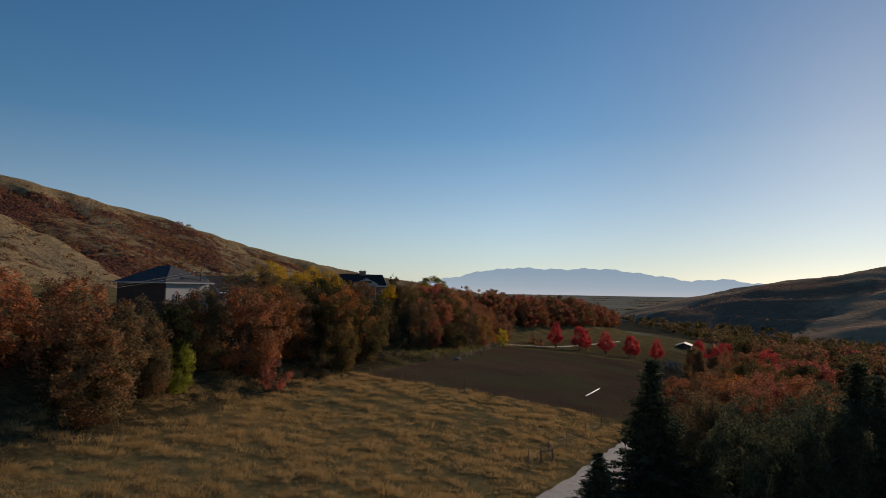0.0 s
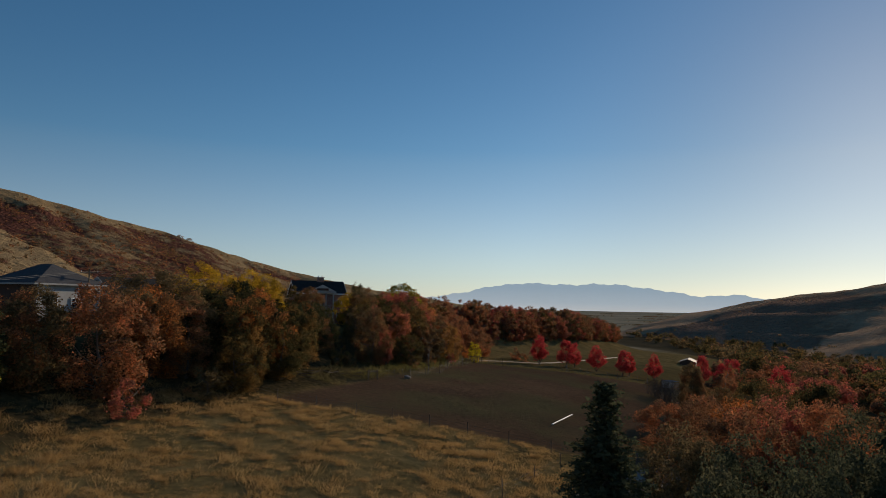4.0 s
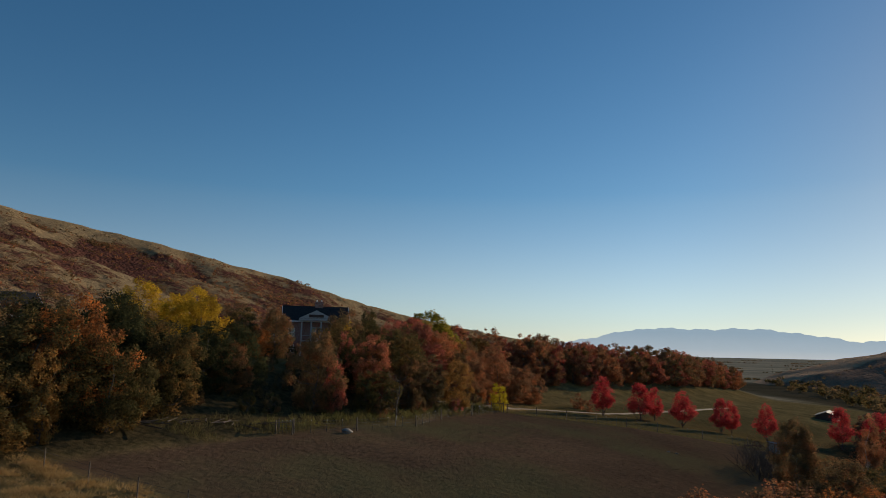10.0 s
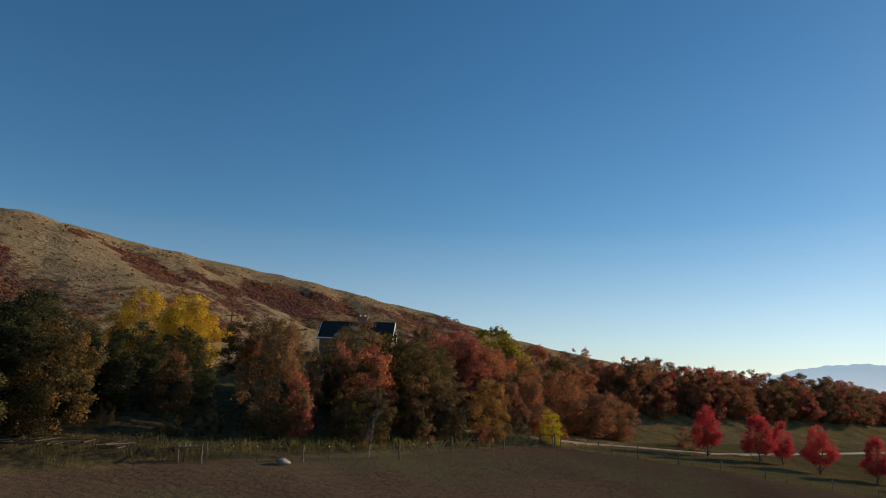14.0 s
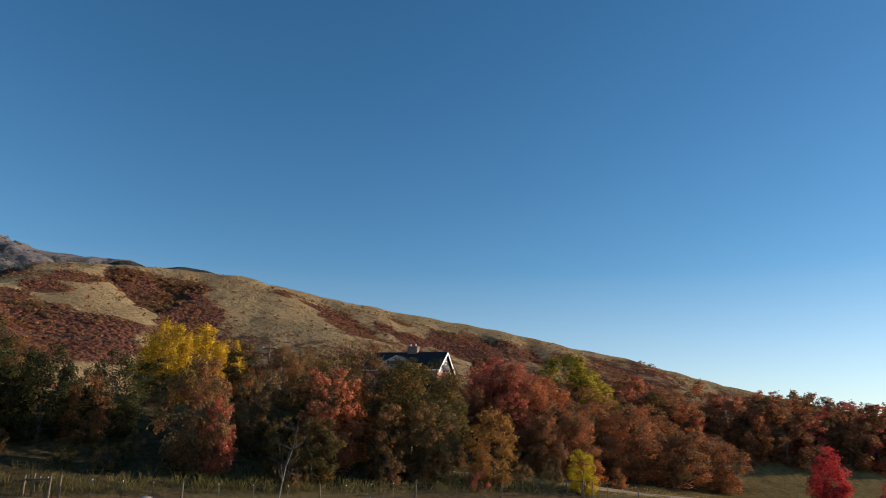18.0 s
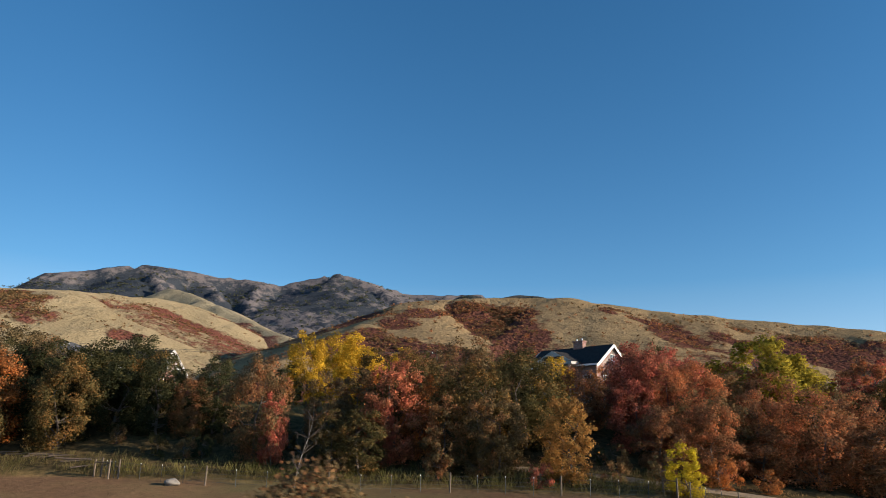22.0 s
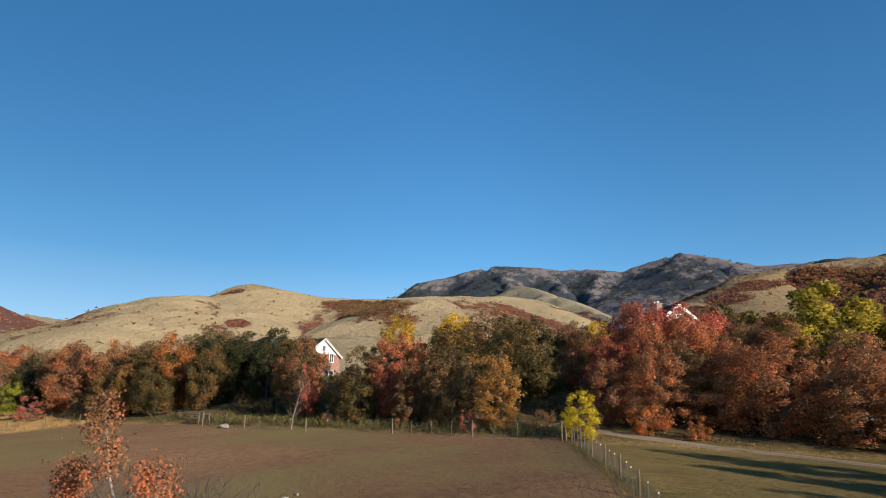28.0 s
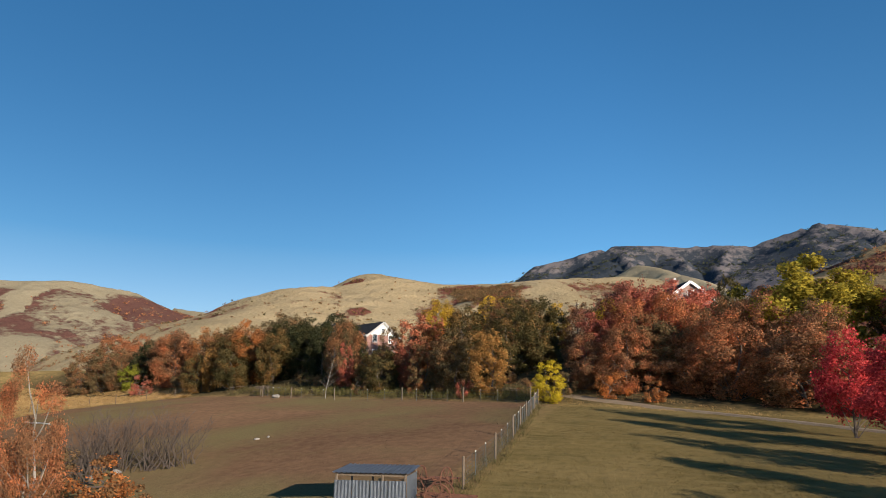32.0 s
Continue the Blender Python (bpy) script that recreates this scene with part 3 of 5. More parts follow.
def grow(shape, seed, count, clumps, leaf, low=0.1, bark=None, trunk=0.16, tall=9.0, wide=7.0, bent=1.0):
    """A tree of one trunk with limbs and a crown of many leaf sprays gathered in clumps."""
    r = np.random.default_rng(seed)
    top = new("tree")
    f = r.uniform(0.02, 1, clumps * 3)
    keep = r.uniform(0, 1, clumps * 3) < outline(shape, f) + 0.08
    f = f[keep][:clumps]
    ang = r.uniform(0, 2 * np.pi, len(f))
    wob = 1 + bent * (0.20 * np.sin(ang * 2 + seed) + 0.16 * np.sin(ang * 3 + f * 7 + seed * 2))
    rad = wide / 2 * outline(shape, f) * wob * r.uniform(0.25, 1, len(f)) ** 0.45
    centre = np.stack([np.cos(ang) * rad, np.sin(ang) * rad, tall * (low + (1 - low) * f) - 0.3], 1)
    size = wide * r.uniform(0.06, 0.155, len(f)) * (1.15 - 0.35 * f)
    share = size**2 / (size**2).sum()
    owner = r.choice(len(f), count, p=share)
    d = r.normal(size=(count, 3))
    d /= np.linalg.norm(d, axis=1)[:, None]
    out = d * (size[owner] * r.uniform(0.1, 1.15, count) ** 0.5)[:, None] * np.array([1, 1, 0.8])
    spots = centre[owner] + out
    stray = r.uniform(size=count) < 0.08
    spots[stray] += r.normal(size=(stray.sum(), 3)) * 0.3
    full = np.array([wide / 2 / np.percentile(np.hypot(spots[:, 0], spots[:, 1]), 95)] * 2 + [tall / np.percentile(spots[:, 2], 99.3)])
    spots, centre = spots * full, centre * full
    spots[:, 2] = np.maximum(spots[:, 2], 0.12)
    swell = spots - np.array([0, 0, tall * (low + 0.35 * (1 - low))])
    swell /= np.linalg.norm(swell, axis=1)[:, None] + 1e-6
    swell = swell * 0.45 + d * 0.75 + r.normal(size=d.shape) * 0.15
    swell /= np.linalg.norm(swell, axis=1)[:, None] + 1e-6
    me = leaf_mesh("crown", spots, np.full(count, leaf), seed + 1, swell)
    me.materials.append(LEAF["rust"])
    crown = new("crown", me)
    crown.parent = top
    bm = bmesh.new()
    spine = [Vector((0, 0, -0.4))]
    for k in range(1, 5):
        spine.append(Vector((r.normal() * 0.16 * k, r.normal() * 0.16 * k, tall * 0.2 * k)))
    for k in range(4):
        tube(bm, spine[k], spine[k + 1], trunk * (1 - 0.22 * k), trunk * (1 - 0.22 * (k + 1)), 8)
    order = np.argsort(-size)
    for c in centre[order[: min(16, len(order))]]:
        c = Vector(c)
        k = min(3, max(0, int(c.z / tall * 4 - 0.6)))
        root = spine[k].lerp(spine[k + 1], r.uniform(0.1, 0.9))
        mid = root.lerp(c, 0.55) + Vector((0, 0, -0.1 * (c - root).length))
        tube(bm, root, mid, trunk * 0.38, trunk * 0.24, 5)
        tube(bm, mid, c, trunk * 0.24, trunk * 0.07, 5)
    part("trunk", bm, bark or BARK, top)
    top["tall"], top["wide"] = tall, wide
    return top


def conifer(seed, tall=12.0, wide=5.6):
    """A spruce: a straight trunk and whorls of drooping boughs thick with needles."""
    r = np.random.default_rng(seed)
    top = new("tree")
    bm = tube(bmesh.new(), (0, 0, -0.4), (0, 0, tall * 0.97), 0.2, 0.02, 8)
    spots = []
    z = 0.6
    while z < tall - 0.15:
        f = z / tall
        reach = wide / 2 * (1 - f) ** 0.9 * r.uniform(0.7, 1.15) + 0.12
        for a in np.arange(r.uniform(0, 1), 2 * np.pi, 2 * np.pi / max(5, int(11 * (1 - f) + 4))):
            a = a + r.uniform(-0.2, 0.2)
            long = reach * r.uniform(0.6, 1.2)
            tip = Vector((math.cos(a) * long, math.sin(a) * long, z - 0.22 * long + 0.1))
            tube(bm, (0, 0, z), tip, 0.03, 0.008, 3)
            n = int(16 + 56 * long)
            s = r.uniform(0.15, 1, n) ** 0.8
            line = np.outer(s, np.array(tip) - [0, 0, z]) + [0, 0, z]
            line[:, 2] += -0.20 * np.sin(s * 3.1) * long * 0.3
            spots.append(line + r.normal(size=(n, 3)) * np.array([0.15, 0.15, 0.09]) * (0.5 + 0.6 * long / reach))
        z += 0.34 + 0.14 * (1 - f)
    spots = np.concatenate(spots)
    out = spots * np.array([1, 1, 0]) + np.array([0, 0, 0.5]) * np.hypot(spots[:, 0], spots[:, 1])[:, None] + r.normal(size=spots.shape) * 0.3
    out /= np.linalg.norm(out, axis=1)[:, None] + 1e-6
    me = leaf_mesh("crown", spots, np.full(len(spots), 0.13), seed + 3, out)
    me.materials.append(LEAF["spruce"])
    crown = new("crown", me)
    crown.parent = top
    part("trunk", bm, BARK, top)
    top["tall"], top["wide"] = tall, wide
    return top


KINDS = {
    "oak": [lambda k=k: grow("oak", 20 + k, 17000, 110, 0.118, 0.04) for k in range(4)],
    "flame": [lambda k=k: grow("flame", 40 + k, 10500, 120, 0.09, 0.22, tall=6.5, wide=3.9, trunk=0.1, bent=0.35) for k in range(3)],
    "column": [lambda k=k: grow("column", 50 + k, 10500, 110, 0.095, 0.05, tall=7.0, wide=4.0, trunk=0.1, bent=0.5) for k in range(3)],
    "spread": [lambda k=k: grow("oak", 60 + k, 22000, 70, 0.215, 0.08, tall=11.0, wide=12.0, trunk=0.3) for k in range(2)],
    "airy": [lambda k=k: grow("oak", 70 + k, 30000, 38, 0.05, 0.34, PALE_BARK, 0.15, tall=8.0, wide=6.0) for k in range(2)],
    "near": [lambda k=k: grow("oak", 75 + k, 60000, 240, 0.066, 0.06, PALE_BARK, 0.15, tall=8.0, wide=5.0) for k in range(1)],
    "shrub": [lambda k=k: grow("oak", 80 + k, 2600, 26, 0.09, 0.02, tall=2.6, wide=3.2, trunk=0.06) for k in range(2)],
    "far_oak": [lambda k=k: grow("oak", 90 + k, 6500, 46, 0.165, 0.03) for k in range(3)],
    "spruce": [lambda k=k: conifer(100 + k) for k in range(2)],
}
MADE = {}
COUNT = {}
WORDS = {
    "rust": "rust-red", "brown": "brown-leaved", "olive": "olive-brown", "green": "dark green", "orange": "orange", "red": "red", "pink": "rose-red and amber",
    "crimson": "crimson", "amber": "amber-brown", "gold": "golden-yellow", "yellow": "bright yellow", "cotton": "yellow-green", "lime": "lime-green", "spruce": "dark green",
}
FORMS = {"oak": "broad-crowned autumn tree", "flame": "young upright maple", "column": "narrow autumn tree", "spread": "spreading cottonwood tree", "near": "dense-crowned autumn tree", "airy": "thin-crowned tree with pale limbs", "shrub": "low autumn shrub", "far_oak": "autumn tree", "spruce": "tapering spruce tree"}


def plant(kind, colour, where, group, *rows):
    """Sets trees of one kind and colour: x, y, height and width each."""
    for x, y, tall, wide in rows:
        wide *= 1.16 if kind in ("oak", "column") else 1.0
        n = COUNT[kind] = COUNT.get(kind, -1) + 1
        k = n % len(KINDS[kind])
        first = (kind, k) not in MADE
        if first:
            MADE[kind, k] = KINDS[kind][k]()
        proto = MADE[kind, k]
        t, w = proto["tall"], proto["wide"]
        place = pose(x, y, float(lay(x, y)) - 0.1, 0, 0, (n * 67.0) % 360) @ Matrix.Diagonal((wide / w, wide / w, tall / t, 1))
        if first:
            proto.matrix_basis = place
            ob = proto
        else:
            keep = proto.scale.copy()
            proto.scale = (1, 1, 1)
            ob = copy_thing(proto, place)
            proto.scale = keep
        ob.name = "shrub" if kind == "shrub" else ("spruce_tree" if kind == "spruce" else "tree")
        for child in ob.children:
            child.name = "crown" if "crown" in child.name else "trunk"
            if child.name.startswith("crown"):
                child.material_slots[0].link = "OBJECT"
                child.material_slots[0].material = LEAF[colour]
        tagged(ob, f"{WORDS[colour]} {FORMS[kind]} {where}", "shrub" if kind == "shrub" else "tree", group)


G = "trees of the fence-line grove"
B = "on the bank behind the fence"
plant("oak", "olive", "on the shaded bank behind the fence", G, (-14.5, 120.5, 7.6, 6.0), (-12.5, 131.0, 7.6, 5.8))
plant("oak", "brown", "on the shaded bank behind the fence", G, (-15.5, 126.5, 8.4, 6.8), (-33.0, 76.0, 8.4, 8.0), (-44.5, 47.5, 7.6, 7.0), (-36.5, 70.0, 8.0, 7.4))
plant("oak", "green", "on the shaded bank behind the fence", G, (-33.5, 82.0, 7.6, 7.6), (-24.0, 92.0, 7.0, 6.4), (-20.5, 101.0, 7.2, 5.4), (-31.5, 93.5, 7.4, 6.2))
plant("oak", "red", "on the bank below the white-trimmed house", G, (-7.4, 142.6, 9.8, 6.6), (-7.8, 148.0, 9.4, 7.0), (-12.4, 145.4, 7.9, 5.8))
plant("oak", "rust", "on the bank below the white-trimmed house", G, (-4.4, 147.0, 8.8, 6.4), (-3.0, 155.6, 8.4, 6.6), (-9.0, 157.0, 8.0, 6.4), (-10.0, 136.5, 6.6, 5.4))
plant("column", "rust", B, G, (-44.8, 35.3, 11.4, 6.4), (-31.0, 70.9, 8.7, 4.9))
plant("oak", "rust", B, G, (-35.2, 59.0, 10.6, 8.1), (-41.5, 53.8, 8.2, 6.8), (-53.0, 36.0, 9.0, 8.0))
plant("oak", "brown", B, G, (-41.3, 42.1, 8.0, 5.3), (-39.8, 55.2, 9.2, 6.9), (-39.3, 80.1, 8.4, 9.0), (-32.9, 85.2, 7.7, 7.6), (-20.3, 98.9, 5.8, 4.2), (-12.0, 104.0, 9.1, 5.2), (-50.5, 43.0, 8.0, 7.0))
plant("column", "brown", B, G, (-42.4, 36.6, 9.6, 5.4), (-41.9, 31.4, 8.3, 5.4), (-3.6, 118.4, 6.5, 3.2), (-1.9, 122.8, 7.2, 4.2), (-2.0, 121.2, 6.4, 3.1), (-13.0, 110.5, 7.1, 3.7), (-15.4, 114.2, 6.5, 3.5))
plant("oak", "green", B, G, (-27.1, 86.7, 8.5, 7.4), (-28.2, 90.3, 8.0, 7.4), (-24.9, 87.2, 6.3, 5.3), (-21.7, 96.0, 7.6, 5.4))
plant("column", "green", B, G, (-40.6, 48.1, 8.4, 4.6), (-29.5, 109.6, 4.5, 3.6))
plant("oak", "olive", B, G, (-21.5, 87.8, 8.5, 5.7), (-22.2, 80.4, 7.9, 6.0), (-25.3, 71.2, 6.3, 5.2), (-26.0, 77.0, 9.6, 7.2), (-28.9, 95.2, 6.1, 5.8), (-6.7, 128.2, 9.0, 7.4), (-29.0, 88.9, 7.1, 6.2))
plant("column", "olive", B, G, (-7.5, 109.6, 5.1, 2.6), (-5.4, 122.9, 8.9, 5.4), (-7.5, 131.6, 6.1, 3.8), (-12.4, 116.5, 6.6, 3.4), (-5.9, 111.9, 5.3, 4.0))
plant("oak", "orange", B, G, (-33.7, 67.4, 9.8, 6.2), (-25.7, 80.6, 10.2, 6.8))
plant("column", "orange", B, G, (-8.1, 118.1, 7.4, 3.4))
plant("column", "amber", B, G, (-24.0, 74.6, 7.2, 2.6), (1.5, 127.4, 6.9, 4.2))
plant("column", "red", B, G, (-10.0, 105.1, 6.2, 2.2), (-12.5, 117.1, 7.5, 2.4), (-7.3, 114.4, 5.4, 1.8))
plant("column", "pink", B, G, (-7.9, 115.4, 9.0, 4.8))
plant("oak", "rust", "beside the gravel drive", G, (-3.5, 142.6, 8.5, 5.4), (0.8, 137.7, 5.9, 4.3), (2.5, 141.9, 7.0, 5.0), (2.4, 147.9, 5.6, 5.4), (5.1, 152.0, 8.4, 6.7), (0.8, 149.9, 7.6, 5.6), (3.2, 159.8, 8.4, 6.3), (7.6, 157.4, 7.2, 7.6), (0.4, 174.8, 8.1, 7.2), (10.5, 164.0, 6.6, 6.0))
plant("oak", "brown", "beside the gravel drive", G, (-0.1, 144.3, 7.2, 6.3), (-5.0, 151.7, 7.7, 5.0), (-0.7, 160.4, 8.0, 6.8))
plant("column", "brown", "beside the gravel drive", G, (-6.7, 153.2, 7.3, 3.7), (10.2, 168.4, 5.2, 3.6))
plant("column", "red", "beside the gravel drive", G, (-3.9, 138.7, 6.9, 4.2), (-8.4, 142.4, 9.4, 4.8), (-10.1, 151.3, 8.0, 4.5))
plant("column", "yellow", "at the corner of the paddock fence", "", (7.2, 134.6, 4.2, 2.6))
plant("shrub", "orange", "at the edge of the gravel drive", "", (5.0, 140.4, 2.7, 3.4), (6.1, 144.5, 2.0, 2.6))
plant("shrub", "brown", B, "shrubs below the bank", (-27.2, 66.5, 3.4, 3.8), (-5.2, 109.5, 2.4, 2.4), (-2.5, 117.5, 2.2, 2.4), (3.4, 135.6, 2.4, 2.6), (-15.0, 98.5, 1.8, 2.4), (-0.8, 134.2, 2.2, 2.6), (2.2, 131.8, 1.7, 2.2))
plant("shrub", "red", B, "shrubs below the bank", (-31.0, 55.5, 3.6, 4.0), (1.8, 124.6, 2.0, 2.0))
plant("oak", "lime", B, "", (-39.4, 46.2, 5.4, 3.6))
plant("spread", "cotton", "on the terrace behind the drive", "", (-9.8, 162.4, 10.6, 16.0))
plant("oak", "gold", "on the lawn of the terrace", "yellow trees on the terrace", (-31.2, 112.2, 8.5, 5.6), (-36.6, 120.0, 9.0, 7.2), (-45.0, 119.6, 9.6, 8.0), (-19.8, 139.5, 6.8, 4.6))
plant("column", "gold", "on the lawn of the terrace", "yellow trees on the terrace", (-44.6, 129.1, 8.4, 4.2))
plant("oak", "orange", "on the lawn near the house", "", (-26.0, 119.4, 4.4, 3.6), (-19.0, 146.4, 6.2, 3.8))
plant("oak", "brown", "on the lawn near the house", "", (-38, 138, 8.0, 6), (-25.1, 123.5, 7.0, 4.8), (-27.1, 127.9, 6.6, 4.6), (-16.5, 157.5, 7.0, 6))
plant("column", "olive", "beside the white-trimmed house", "", (-19.4, 154.6, 9.6, 3.8), (-28.8, 119.9, 6.9, 4.4))
plant("oak", "red", "on the lawn near the house", "", (-14.5, 147.4, 6.0, 4.6), (-19, 160, 6.4, 6))

# maples on the lawn
plant("flame", "crimson", "on the mown lawn", "red maples on the lawn", (24.6, 156.7, 7.0, 4.2), (31.3, 157.6, 6.6, 4.3), (34.6, 163, 6.2, 3.4), (38.8, 158.3, 6.4, 4.4), (45.6, 159.2, 6.2, 3.3), (48.2, 162.5, 6.0, 3.3), (53.6, 160, 6.6, 3.8), (70.7, 172.3, 8.0, 4.5), (78.3, 175.5, 8.2, 6.2), (91.9, 172.7, 9, 6.2), (83, 181, 8, 5))
plant("shrub", "rust", "at the foot of the bank", "", (20.5, 170, 3, 3.4), (22.5, 166.5, 2.2, 2.6))

# the ravine below the paddock
R = "trees in the ravine"
V = "in the ravine below the paddock"
plant("oak", "olive", V, R, (47.5, 104, 4.6, 5), (56, 103, 5, 6), (38.7, 72.9, 11.0, 6.4), (53, 97, 5.6, 7), (63, 100, 5.6, 8), (70, 88, 6.5, 8))
plant("oak", "brown", V, R, (47, 113, 3.6, 4), (40.6, 93.3, 6.0, 5.4), (14.6, 40.2, 9.0, 6.0), (19, 46, 8, 6), (60, 92, 7, 7))
plant("oak", "rust", V, R, (24.5, 71.3, 5.9, 6.2), (29.5, 72.9, 6.9, 6.4), (26.6, 62.0, 8.6, 7.0), (25.8, 50.0, 11.0, 7.0), (34.0, 53.6, 11.6, 7.4), (36.4, 62.4, 10.4, 7.4), (44, 74, 8, 8), (52, 84, 7, 8), (48, 62, 8, 8))
plant("oak", "orange", V, R, (31.3, 66.8, 8.6, 6.4), (41, 90, 4.6, 5), (57, 74, 7.5, 7))
plant("oak", "red", V, R, (40.5, 82.4, 6.4, 7.4), (31.6, 59.0, 10.4, 6.4))
# dark needle colour on these broad crowns paints in their backlit shade
plant("oak", "spruce", V, R, (12.0, 27.0, 10.0, 5.4), (18.4, 29.4, 11.4, 6.0), (24.0, 33.6, 11.6, 6.4), (18.6, 38.4, 9.6, 6.4), (29.0, 41.0, 12.4, 7.0))
plant("near", "brown", V, R, (38.3, 97.8, 8.1, 4.8))
plant("airy", "rust", V, "", (54.0, 120.5, 13.1 - float(lay(54.0, 120.5)), 3.8))
plant("shrub", "orange", V, "", (47.6, 118.2, 2.6, 3.6), (50.5, 114.5, 2.8, 3.8), (52, 123.5, 2.4, 3))
plant("spruce", "spruce", "beside the gravel road", "spruces by the road", (7.0, 32.2, 12.6, 9.2), (-0.1, 23.9, 5.4, 5.4), (33.2, 43.0, 15.6, 12.0), (38, 47, 14, 10.4), (45, 52, 14, 9.5))


def scatter(kind, colours, weights, where, group, n, box_x, box_y, inside, tall, seed):
    """Trees strewn over a stretch of ground, where inside(u, y) says they may stand."""
    r = np.random.default_rng(seed)
    spots = []
    tries = 0
    while len(spots) < n and tries < n * 60:
        tries += 1
        y = r.uniform(*box_y)
        x = np.interp(y, TOE_Y, TOE_X) + r.uniform(*box_x)
        gap = 2.6 if y < 400 else 5
        if inside(x, y) and all((x - a) ** 2 + (y - b) ** 2 > gap**2 for a, b in spots):
            spots.append((x, y))
            h = r.uniform(*tall)
            plant(kind, colours[r.choice(len(colours), p=weights)], where, group, (x, y, h, h * r.uniform(0.8, 1.05)))


scatter("far_oak", ["rust", "pink", "red", "brown", "olive"], [0.38, 0.08, 0.2, 0.24, 0.1], "on the bank beyond the drive", "trees of the long bank", 165, (-27, -4), (170, 320), lambda x, y: x - np.interp(y, TOE_Y, TOE_X) < -13 or rough(np.array(x), np.array(y), 9, 3) > 0.5, (5.6, 9.0), 5)


def bank_foot(x, y):
    u = x - np.interp(y, TOE_Y, TOE_X)
    return u < -7 - 2 * rough(np.array(x), np.array(y), 5, 2)


scatter("shrub", ["brown", "olive", "green"], [0.4, 0.35, 0.25], "in the shade of the bank", "undergrowth of the bank", 70, (-24, -6), (72, 134), bank_foot, (1.0, 2.2), 9)


def nearer(x, y):
    """Ground beyond the flight line, out of its later views."""
    return x > np.interp(y, [40, 60, 100, 144, 153, 200, 240], [38, 46, 70, 95, 64, 66, 90])


def far_woods(label, colour, n, box_x, box_y, inside, tall, seed, leaves=420, leaf=0.55):
    """Far trees that nobody could count, as one mesh of leaf sprays over short trunks."""
    r = np.random.default_rng(seed)
    spots, outs = [], []
    while n > 0:
        y = r.uniform(*box_y)
        x = np.interp(y, TOE_Y, TOE_X) + r.uniform(*box_x)
        if not inside(x, y):
            continue
        n -= 1
        h = r.uniform(*tall)
        w = h * r.uniform(0.38, 0.52)
        k = 9
        cl = r.normal(size=(k, 3)) * np.array([0.5, 0.5, 0.32]) * w + [0, 0, h * 0.52]
        own = r.integers(0, k, leaves)
        d = r.normal(size=(leaves, 3))
        d /= np.linalg.norm(d, axis=1)[:, None]
        p = cl[own] + d * (r.uniform(0.2, 1, leaves) ** 0.5 * w * 0.52)[:, None]
        p[:, 2] = np.clip(p[:, 2], 0.1, h)
        outs.append(d * 0.7 + (p - [0, 0, h * 0.35]) / h * 0.6)
        spots.append(p + [x, y, float(lay(x, y))])
    spots = np.concatenate(spots)
    outs = np.concatenate(outs)
    outs /= np.linalg.norm(outs, axis=1)[:, None] + 1e-6
    me = leaf_mesh("far_woods", spots, np.full(len(spots), leaf), seed, outs)
    me.materials.append(LEAF[colour])
    tagged(new("far_woods", me), label, "woods", kind="stuff")


def ravine(x, y):
    return math.hypot(x - 77, y - 144) > 40 and x > 58


far_woods("rust-red trees beside the ravine stream", "rust", 75, (60, 150), (60, 230), nearer, (4.5, 7.5), 51, 1100, 0.3)
far_woods("olive trees beside the ravine stream", "olive", 74, (60, 170), (60, 240), nearer, (5, 8), 52, 1100, 0.3)
far_woods("red trees beside the ravine stream", "red", 16, (56, 150), (60, 230), nearer, (4.5, 7), 53, 1100, 0.3)
far_woods("rust-red woods on the ravine floor", "rust", 150, (50, 260), (100, 330), ravine, (5, 9), 61)
far_woods("olive-brown woods on the ravine floor", "olive", 100, (52, 260), (120, 340), ravine, (6, 10), 62)
far_woods("dark green woods on the ravine floor", "green", 45, (56, 300), (180, 350), ravine, (6, 11), 63)
far_woods("red bushes on the ravine floor", "red", 20, (52, 170), (110, 360), ravine, (4, 8), 64)
far_woods("brown woods under the shaded hill", "brown", 190, (110, 330), (110, 340), ravine, (5, 9), 69, 420)
far_woods("rust-red woods under the shaded hill", "rust", 130, (110, 330), (110, 340), ravine, (5, 9), 70, 420)
far_woods("rust-brown woods at the mouth of the ravine", "brown", 700, (40, 700), (250, 700), lambda x, y: x > 125, (4, 8), 67, 110, 0.85)
far_woods("olive woods at the mouth of the ravine", "olive", 1000, (40, 700), (250, 740), lambda x, y: x > 125, (4, 8), 68, 110, 0.85)
def hedge(x, y, rows, wide):
    """Broken tree lines that wander across the plain."""
    near = min(abs(y - 0.04 * x + 22 * math.sin(x / 130 + row) - row) for row in rows)
    return near < wide and rough(np.array(x), np.array(y), 45, 4.0) > 0.15


far_woods("dark tree lines across the valley plain", "olive", 1500, (-60, 1300), (760, 1700), lambda x, y: hedge(x, y, (800, 930, 1120, 1400), 14), (1.0, 2.4), 65, 14, 1.1)
far_woods("brown tree lines across the valley plain", "brown", 1500, (-300, 2200), (1500, 4000), lambda x, y: hedge(x, y, (1750, 2150, 2700), 30), (1.4, 3.2), 66, 10, 2.0)

scatter("far_oak", ["rust", "brown", "olive", "green"], [0.3, 0.3, 0.2, 0.2], "behind the fence-line grove", "trees of the terrace edge", 12, (-36, -20), (22, 46), lambda x, y: True, (3.6, 5.2), 7)


